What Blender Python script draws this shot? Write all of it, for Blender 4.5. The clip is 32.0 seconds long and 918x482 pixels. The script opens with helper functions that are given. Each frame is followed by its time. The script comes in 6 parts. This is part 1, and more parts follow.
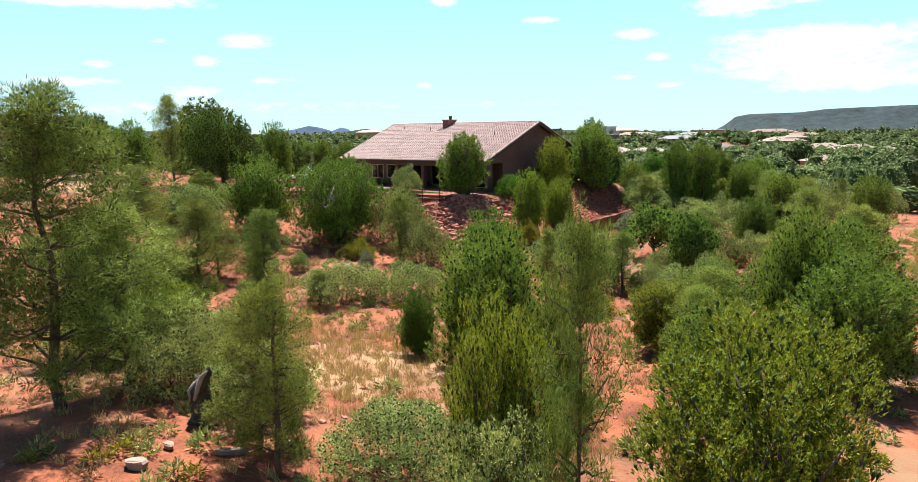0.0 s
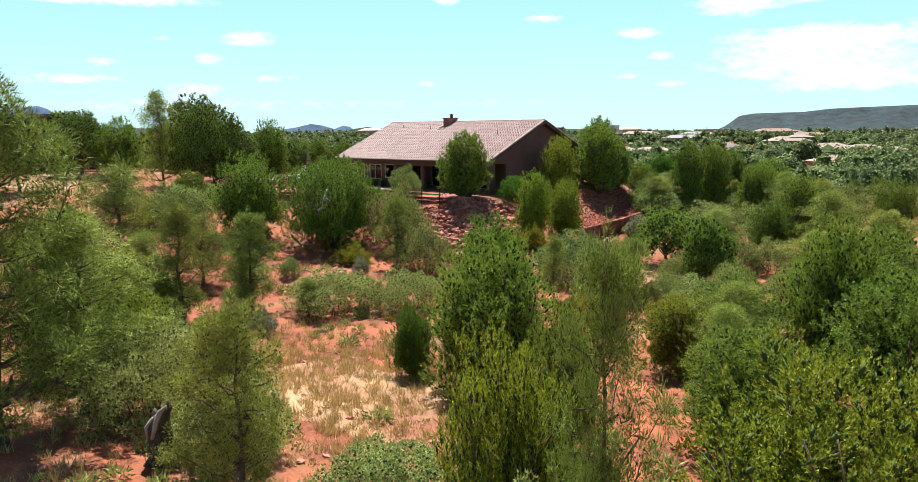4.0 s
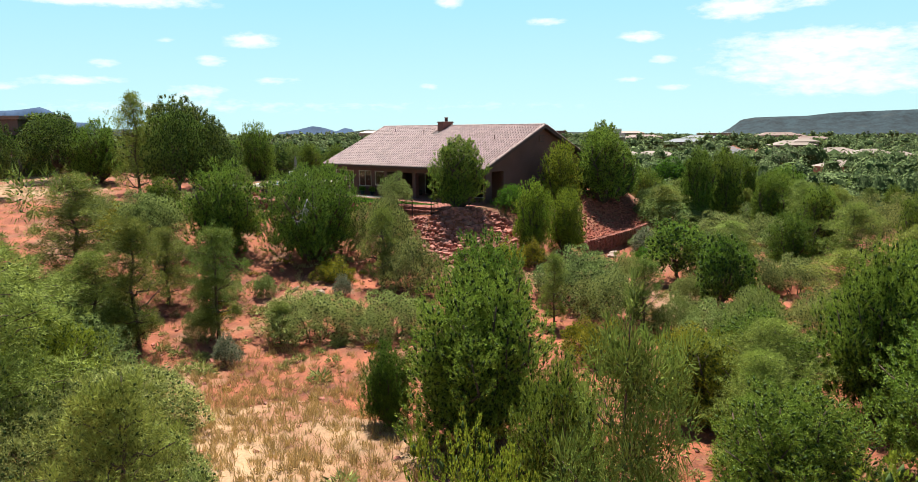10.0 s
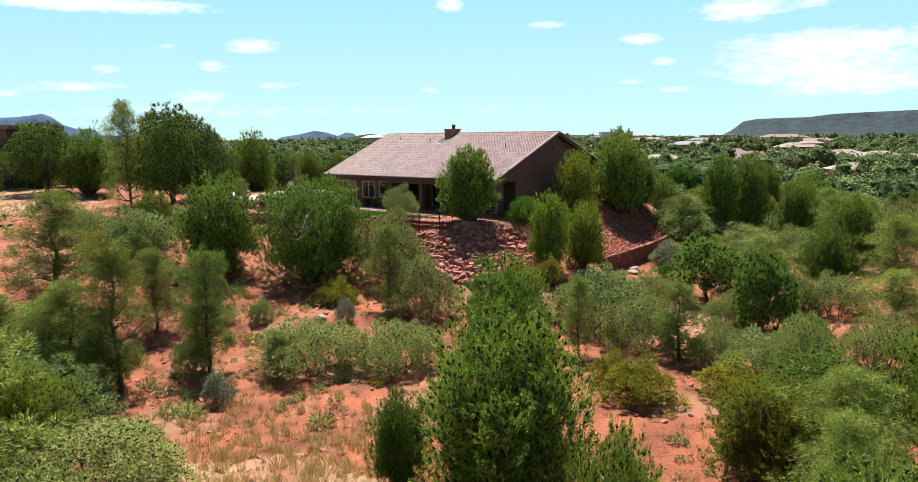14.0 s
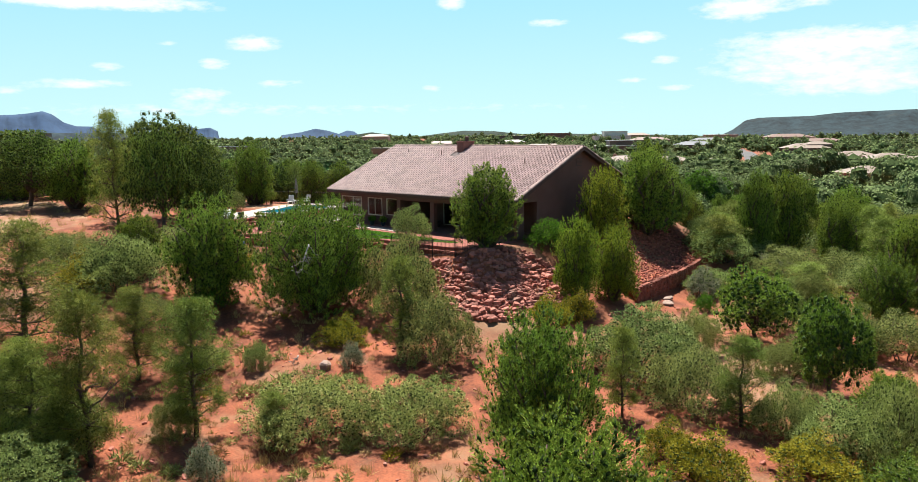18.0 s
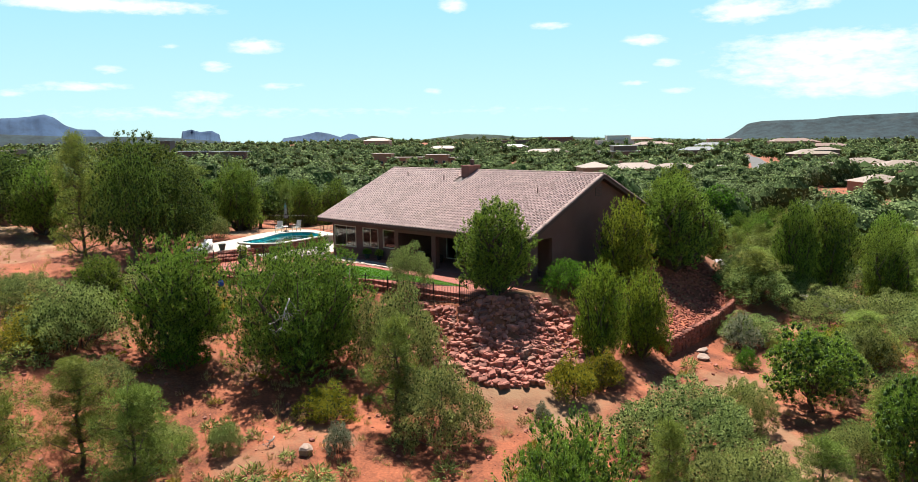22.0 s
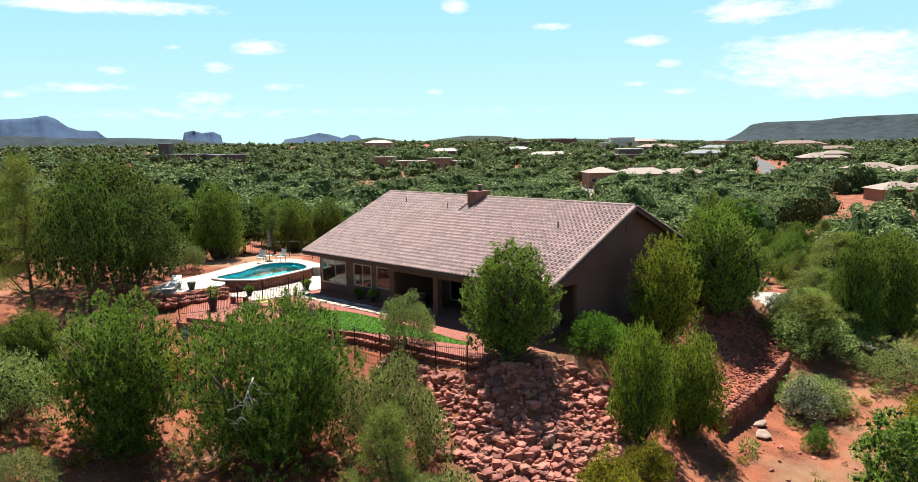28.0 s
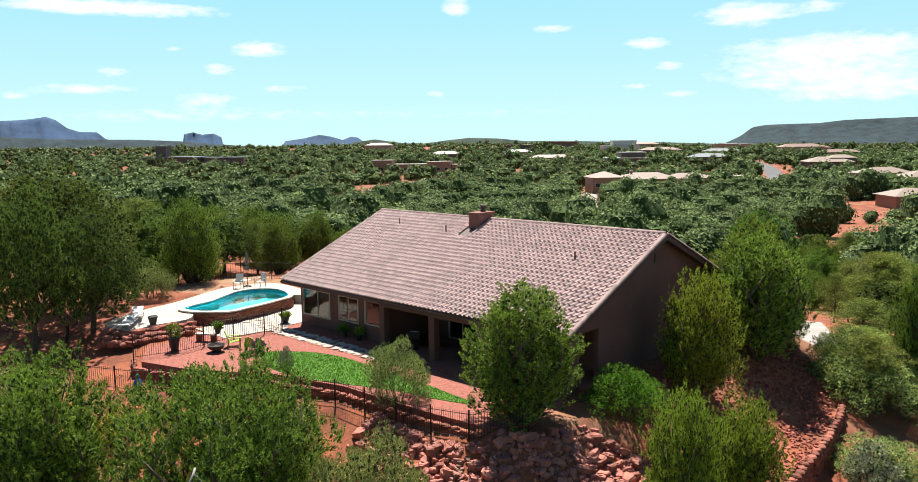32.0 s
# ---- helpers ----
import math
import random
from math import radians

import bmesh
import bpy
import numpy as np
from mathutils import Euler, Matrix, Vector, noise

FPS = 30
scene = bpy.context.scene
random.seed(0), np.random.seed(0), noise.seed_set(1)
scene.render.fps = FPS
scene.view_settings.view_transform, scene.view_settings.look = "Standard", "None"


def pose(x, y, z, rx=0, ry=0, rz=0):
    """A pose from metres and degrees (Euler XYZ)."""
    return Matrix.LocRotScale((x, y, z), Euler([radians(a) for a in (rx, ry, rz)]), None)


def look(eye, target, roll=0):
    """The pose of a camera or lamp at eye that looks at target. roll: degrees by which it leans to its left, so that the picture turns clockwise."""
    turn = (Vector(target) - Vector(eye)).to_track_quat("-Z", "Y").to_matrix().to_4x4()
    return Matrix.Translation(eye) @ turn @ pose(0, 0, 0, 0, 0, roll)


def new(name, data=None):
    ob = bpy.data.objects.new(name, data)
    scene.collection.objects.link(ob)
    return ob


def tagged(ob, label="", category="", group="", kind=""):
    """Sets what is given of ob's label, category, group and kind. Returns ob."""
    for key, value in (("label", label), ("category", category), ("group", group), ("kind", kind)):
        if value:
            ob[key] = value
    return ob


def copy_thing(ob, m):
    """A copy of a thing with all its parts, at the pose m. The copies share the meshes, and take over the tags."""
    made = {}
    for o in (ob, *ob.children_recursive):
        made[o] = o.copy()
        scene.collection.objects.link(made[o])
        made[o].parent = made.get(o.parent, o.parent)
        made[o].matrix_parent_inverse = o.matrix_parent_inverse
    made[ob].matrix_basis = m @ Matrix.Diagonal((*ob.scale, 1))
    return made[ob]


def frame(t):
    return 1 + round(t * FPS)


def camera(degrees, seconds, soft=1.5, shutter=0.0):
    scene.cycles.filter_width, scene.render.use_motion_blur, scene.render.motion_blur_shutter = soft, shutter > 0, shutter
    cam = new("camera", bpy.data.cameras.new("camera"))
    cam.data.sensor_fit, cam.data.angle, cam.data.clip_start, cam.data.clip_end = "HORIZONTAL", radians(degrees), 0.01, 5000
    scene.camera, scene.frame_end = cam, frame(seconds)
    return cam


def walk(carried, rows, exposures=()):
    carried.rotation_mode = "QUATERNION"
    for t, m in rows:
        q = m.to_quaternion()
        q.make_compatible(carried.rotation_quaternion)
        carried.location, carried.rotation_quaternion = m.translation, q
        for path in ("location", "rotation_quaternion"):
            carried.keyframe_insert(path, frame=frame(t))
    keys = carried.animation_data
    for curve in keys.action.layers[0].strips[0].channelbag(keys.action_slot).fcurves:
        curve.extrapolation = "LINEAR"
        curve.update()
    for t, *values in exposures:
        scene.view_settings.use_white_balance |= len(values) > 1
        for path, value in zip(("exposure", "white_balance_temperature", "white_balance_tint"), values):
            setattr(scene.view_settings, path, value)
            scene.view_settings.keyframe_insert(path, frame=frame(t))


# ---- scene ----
cam = camera(61.0, 32.0, soft=0.75)
PATH = [
    (0, (69.452, -55.623, 5.841), (68.109, -54.169, 5.555), -0.9),
    (1, (69.055, -55.19, 5.852), (67.711, -53.738, 5.565), -0.8),
    (2, (68.387, -54.485, 5.893), (67.042, -53.034, 5.603), -0.7),
    (3, (67.697, -53.71, 5.884), (66.353, -52.258, 5.594), -0.6),
    (3.5, (67.422, -53.311, 5.876), (66.076, -51.861, 5.586), -0.7),
    (6, (66.262, -51.733, 5.771), (64.913, -50.285, 5.484), -0.6),
    (7, (66.004, -51.256, 5.774), (64.655, -49.807, 5.489), -0.6),
    (8, (65.561, -50.619, 5.867), (64.212, -49.171, 5.581), -0.5),
    (9, (65.031, -49.805, 5.935), (63.682, -48.357, 5.652), -0.6),
    (10, (64.234, -48.801, 6.009), (62.884, -47.353, 5.726), -0.5),
    (11, (63.395, -48.009, 6.02), (62.042, -46.562, 5.742), -0.7),
    (12, (62.604, -47.438, 6.105), (61.251, -45.992, 5.83), -0.8),
    (13, (61.914, -46.875, 6.216), (60.559, -45.43, 5.942), -0.9),
    (14, (61.016, -46.245, 6.409), (59.661, -44.8, 6.135), -0.9),
    (14.5, (60.465, -45.83, 6.515), (59.109, -44.386, 6.24), -0.9),
    (17, (57.676, -43.803, 7.309), (56.321, -42.358, 7.029), -0.7),
    (18, (56.343, -42.846, 7.686), (54.987, -41.403, 7.407), -0.8),
    (19, (54.987, -41.715, 8.04), (53.63, -40.272, 7.761), -0.8),
    (20, (53.744, -40.523, 8.565), (52.386, -39.081, 8.29), -0.8),
    (21, (52.55, -39.206, 8.965), (51.192, -37.764, 8.691), -0.8),
    (22, (51.493, -37.947, 9.273), (50.133, -36.506, 9.001), -0.8),
    (23, (50.54, -36.863, 9.528), (49.179, -35.422, 9.26), -0.8),
    (24, (49.582, -35.967, 9.694), (48.221, -34.526, 9.425), -0.7),
    (25, (48.688, -35.037, 9.867), (47.327, -33.597, 9.6), -0.8),
    (28, (45.51, -31.937, 10.666), (44.146, -30.499, 10.396), -0.8),
    (29, (44.272, -30.659, 10.946), (42.909, -29.221, 10.676), -0.7),
    (30, (43.008, -29.54, 11.286), (41.644, -28.102, 11.017), -0.8),
    (31, (41.772, -28.307, 11.371), (40.408, -26.87, 11.1), -0.8),
    (32, (40.806, -26.932, 11.327), (39.441, -25.494, 11.062), -0.7),
]
walk(cam, [(t, look(eye, target, roll)) for t, eye, target, roll in PATH], exposures=[(0.0, 1.52), (3.2, 1.5), (6.0, 1.3), (32.0, 1.3)])

# ---- world, sun, exposure ----
SUN_EL, SUN_DIR = 62.0, (0.75, -0.66)          # the way that shadows fall, in plan
world = bpy.data.worlds.new("sky")
scene.world = world
world.use_nodes = True
wn, wl = world.node_tree.nodes, world.node_tree.links
wn.clear()
w_out = wn.new("ShaderNodeOutputWorld")
w_bg = wn.new("ShaderNodeBackground")
w_sky = wn.new("ShaderNodeTexSky")
w_sky.sky_type, w_sky.sun_disc = "NISHITA", False
w_sky.sun_elevation = radians(SUN_EL)
w_sky.sun_rotation = math.atan2(-SUN_DIR[0], -SUN_DIR[1])
w_sky.altitude, w_sky.air_density, w_sky.dust_density, w_sky.ozone_density = 1300, 1.0, 0.1, 2.5
w_bg.inputs["Strength"].default_value = 0.05
# clouds: soft noise on the sky's dome, stretched along the horizon
w_tc = wn.new("ShaderNodeTexCoord")
w_sep = wn.new("ShaderNodeSeparateXYZ")
wl.new(w_tc.outputs["Generated"], w_sep.inputs[0])


def wmath(op, a, b=None, clamp=False):
    n = wn.new("ShaderNodeMath")
    n.operation, n.use_clamp = op, clamp
    for i, v in enumerate((a, b)):
        if v is None:
            continue
        if isinstance(v, (int, float)):
            n.inputs[i].default_value = v
        else:
            wl.new(v, n.inputs[i])
    return n.outputs[0]


w_comb = wn.new("ShaderNodeCombineXYZ")
w_az = wmath("MULTIPLY", wmath("ARCTAN2", wmath("MULTIPLY", w_sep.outputs["X"], -1.0), w_sep.outputs["Y"]), 57.2958)
w_el = wmath("MULTIPLY", wmath("ARCSINE", w_sep.outputs["Z"]), 57.2958)
wl.new(wmath("MULTIPLY", w_az, 0.75), w_comb.inputs[0])
wl.new(wmath("MULTIPLY", w_el, 2.0), w_comb.inputs[1])
w_noise = wn.new("ShaderNodeTexNoise")
w_noise.inputs["Scale"].default_value, w_noise.inputs["Detail"].default_value = 1.0, 8.0
w_noise.inputs["Roughness"].default_value = 0.6
wl.new(w_comb.outputs[0], w_noise.inputs["Vector"])
# bearing, height, half width, half height, weight of each bank of cloud
CLOUDS = [(66.2, 8.6, 5.7, 0.47, 1.10), (70.0, 8.5, 2.6, 0.30, 0.70), (57.4, 6.2, 1.7, 0.51, 1.00), (60.1, 4.8, 1.1, 0.38, 0.80), (67.0, 4.5, 1.0, 0.30, 0.65), (68.7, 3.4, 3.2, 0.34, 0.70), (61.2, 2.8, 2.1, 0.51, 0.60),
          (43.5, 9.1, 0.9, 0.60, 1.00), (36.7, 7.5, 1.4, 0.30, 0.75), (30.0, 6.3, 1.4, 0.38, 0.90), (28.7, 4.7, 0.9, 0.34, 0.55), (23.7, 7.9, 2.6, 0.72, 1.15), (19.0, 8.1, 1.3, 0.43, 0.60), (17.9, 5.5, 6.4, 0.85, 0.95),
          (18.8, 3.9, 6.4, 1.02, 0.85), (16.0, 2.7, 5.1, 0.68, 0.70), (55.9, 3.5, 1.9, 0.38, 0.50), (30.7, 3.4, 1.2, 0.26, 0.50), (45.1, 3.1, 0.8, 0.26, 0.50), (72.7, 2.9, 0.9, 0.30, 0.55), (63.1, 6.1, 0.8, 0.21, 0.45),
          (27.7, 2.8, 1.4, 0.26, 0.45), (42.6, 1.7, 21.3, 0.68, 0.25), (64.9, 1.7, 11.1, 0.60, 0.30), (95.0, 16.0, 14.0, 2.5, 0.9), (-20.0, 14.0, 16.0, 3.0, 0.9), (-90.0, 20.0, 20.0, 4.0, 0.8), (180.0, 18.0, 25.0, 4.0, 0.8),
          (40.0, 28.0, 18.0, 4.0, 0.8)]
w_sum = None
for ca, ce, sa, se, wt in CLOUDS:
    da = wmath("DIVIDE", wmath("SUBTRACT", w_az, ca), sa)
    de = wmath("DIVIDE", wmath("SUBTRACT", w_el, ce), se)
    g = wmath("EXPONENT", wmath("MULTIPLY", wmath("ADD", wmath("MULTIPLY", da, da), wmath("MULTIPLY", de, de)), -1.0))
    g = wmath("MULTIPLY", g, wt)
    w_sum = g if w_sum is None else wmath("ADD", w_sum, g)
w_cl = wmath("ADD", w_sum, wmath("MULTIPLY", wmath("SUBTRACT", w_noise.outputs["Fac"], 0.5), 1.9))
w_cl = wmath("MULTIPLY", w_cl, wmath("MINIMUM", wmath("MULTIPLY", w_sum, 2.5), 1.0))
w_ramp = wn.new("ShaderNodeValToRGB")
w_ramp.color_ramp.elements[0].position, w_ramp.color_ramp.elements[1].position = 0.15, 1.25
wl.new(w_cl, w_ramp.inputs[0])
w_tint = wn.new("ShaderNodeMix")
w_tint.data_type, w_tint.blend_type = "RGBA", "MULTIPLY"
w_tint.inputs["Factor"].default_value = 1.0
wl.new(w_sky.outputs[0], w_tint.inputs["A"])
w_tint.inputs["B"].default_value = (0.80, 1.03, 1.06, 1)
w_mix = wn.new("ShaderNodeMix")
w_mix.data_type = "RGBA"
wl.new(w_ramp.outputs["Color"], w_mix.inputs["Factor"])
w_haze = wn.new("ShaderNodeValToRGB")             # pale haze that thins out with height
w_haze.color_ramp.interpolation = "EASE"
he = w_haze.color_ramp.elements
he[0].position, he[0].color = 0.0, (0.60, 0.92, 0.97, 1)
he[1].position, he[1].color = 0.35, (0.38, 0.82, 1.0, 1)
wl.new(wmath("DIVIDE", w_el, 40.0, True), w_haze.inputs[0])
w_gain = wn.new("ShaderNodeMix")
w_gain.data_type, w_gain.blend_type = "RGBA", "MULTIPLY"
w_gain.inputs["Factor"].default_value = 1.0
wl.new(w_haze.outputs[0], w_gain.inputs["A"])
w_gain.inputs["B"].default_value = (8.6, 8.6, 8.6, 1)
w_veil = wn.new("ShaderNodeMix")
w_veil.data_type = "RGBA"
wl.new(wmath("MULTIPLY", wmath("SUBTRACT", 1.0, wmath("DIVIDE", wmath("SUBTRACT", w_el, 11.0), 8.0, True), True), 0.85), w_veil.inputs["Factor"])
wl.new(w_tint.outputs["Result"], w_veil.inputs["A"])
wl.new(w_gain.outputs["Result"], w_veil.inputs["B"])
wl.new(w_veil.outputs["Result"], w_mix.inputs["A"])
w_mix.inputs["B"].default_value = (8.9, 9.2, 9.5, 1)
wl.new(w_mix.outputs["Result"], w_bg.inputs["Color"])
wl.new(w_bg.outputs[0], w_out.inputs["Surface"])

sun_data = bpy.data.lights.new("sun", "SUN")
sun_data.energy, sun_data.angle, sun_data.color = 5.0, radians(0.53), (1.0, 0.95, 0.88)
sun = new("sun", sun_data)
k = math.cos(radians(SUN_EL))
sun.matrix_world = look((-SUN_DIR[0] * k * 90, -SUN_DIR[1] * k * 90, math.sin(radians(SUN_EL)) * 90), (0, 0, 0))


# ---- materials ----
def material(name, base, rough=0.85, var=0.25, scale=3.0, fine=40.0, bump=0.3, second=None, patch=0.5,
             per=None, spec=0.3, metal=0.0, trans=0.0, tint=0.0):
    """A procedural surface: base colour varied by a coarse and a fine noise, with relief. second: a colour of stains, over patch of it.
    per: 'object' or 'island' gives each piece its own shade."""
    m = bpy.data.materials.new(name)
    m.use_nodes = True
    n, l = m.node_tree.nodes, m.node_tree.links
    b = n["Principled BSDF"]
    b.inputs["Roughness"].default_value = rough
    b.inputs["Specular IOR Level"].default_value = spec
    b.inputs["Metallic"].default_value = metal
    co = n.new("ShaderNodeTexCoord")
    geo = n.new("ShaderNodeNewGeometry")
    n1, n2 = n.new("ShaderNodeTexNoise"), n.new("ShaderNodeTexNoise")
    for q, s, d in ((n1, scale, 5.0), (n2, fine, 3.0)):
        q.inputs["Scale"].default_value, q.inputs["Detail"].default_value = s, d
        l.new(geo.outputs["Position"], q.inputs["Vector"])
    add = n.new("ShaderNodeMath")
    add.operation = "MULTIPLY_ADD"
    l.new(n2.outputs["Fac"], add.inputs[0])
    add.inputs[1].default_value = 0.6
    l.new(n1.outputs["Fac"], add.inputs[2])
    fac = add.outputs[0]
    if per:
        info = n.new("ShaderNodeObjectInfo") if per == "object" else geo
        rnd = info.outputs["Random"] if per == "object" else geo.outputs["Random Per Island"]
        a2 = n.new("ShaderNodeMath")
        a2.operation = "MULTIPLY_ADD"
        l.new(rnd, a2.inputs[0])
        a2.inputs[1].default_value = 0.7
        l.new(fac, a2.inputs[2])
        sub = n.new("ShaderNodeMath")
        sub.operation = "SUBTRACT"
        l.new(a2.outputs[0], sub.inputs[0])
        sub.inputs[1].default_value = 0.35
        fac = sub.outputs[0]
    ramp = n.new("ShaderNodeValToRGB")
    e = ramp.color_ramp.elements
    e[0].position, e[1].position = 0.5, 1.0
    e[0].color = (*[c * (1 - var) for c in base], 1)
    e[1].color = (*[min(1, c * (1 + var)) for c in base], 1)
    l.new(fac, ramp.inputs[0])
    col = ramp.outputs[0]
    if second:
        n3 = n.new("ShaderNodeTexNoise")
        n3.inputs["Scale"].default_value, n3.inputs["Detail"].default_value = scale * 0.31, 7.0
        n3.inputs["Roughness"].default_value = 0.65
        l.new(geo.outputs["Position"], n3.inputs["Vector"])
        r3 = n.new("ShaderNodeValToRGB")
        r3.color_ramp.elements[0].position, r3.color_ramp.elements[1].position = 0.62 - patch * 0.3, 0.78 - patch * 0.3
        l.new(n3.outputs["Fac"], r3.inputs[0])
        mx = n.new("ShaderNodeMix")
        mx.data_type = "RGBA"
        l.new(r3.outputs[0], mx.inputs["Factor"])
        l.new(col, mx.inputs["A"])
        mx.inputs["B"].default_value = (*second, 1)
        col = mx.outputs["Result"]
    if tint:                                     # each plant a little different in hue and tone
        oi, hs = n.new("ShaderNodeObjectInfo"), n.new("ShaderNodeHueSaturation")
        for sock, mul, lo, hi in (("Hue", 1.0, 0.5 - 0.035 * tint, 0.5 + 0.015 * tint), ("Value", 7.31, 1 - 0.3 * tint, 1 + 0.3 * tint)):
            fr, mr = n.new("ShaderNodeMath"), n.new("ShaderNodeMapRange")
            fr.operation = "MULTIPLY"
            fr.inputs[1].default_value = mul
            l.new(oi.outputs["Random"], fr.inputs[0])
            wr_ = n.new("ShaderNodeMath")
            wr_.operation = "FRACT"
            l.new(fr.outputs[0], wr_.inputs[0])
            l.new(wr_.outputs[0], mr.inputs["Value"])
            mr.inputs["To Min"].default_value, mr.inputs["To Max"].default_value = lo, hi
            l.new(mr.outputs[0], hs.inputs[sock])
        l.new(col, hs.inputs["Color"])
        col = hs.outputs["Color"]
    l.new(col, b.inputs["Base Color"])
    if bump:
        bp = n.new("ShaderNodeBump")
        bp.inputs["Strength"].default_value = bump
        bp.inputs["Distance"].default_value = 0.02
        l.new(n2.outputs["Fac"], bp.inputs["Height"])
        l.new(bp.outputs[0], b.inputs["Normal"])
    if trans:
        tr = n.new("ShaderNodeBsdfTranslucent")
        l.new(col, tr.inputs["Color"])
        mix = n.new("ShaderNodeMixShader")
        mix.inputs[0].default_value = trans
        l.new(b.outputs[0], mix.inputs[1])
        l.new(tr.outputs[0], mix.inputs[2])
        l.new(mix.outputs[0], n["Material Output"].inputs["Surface"])
    return m


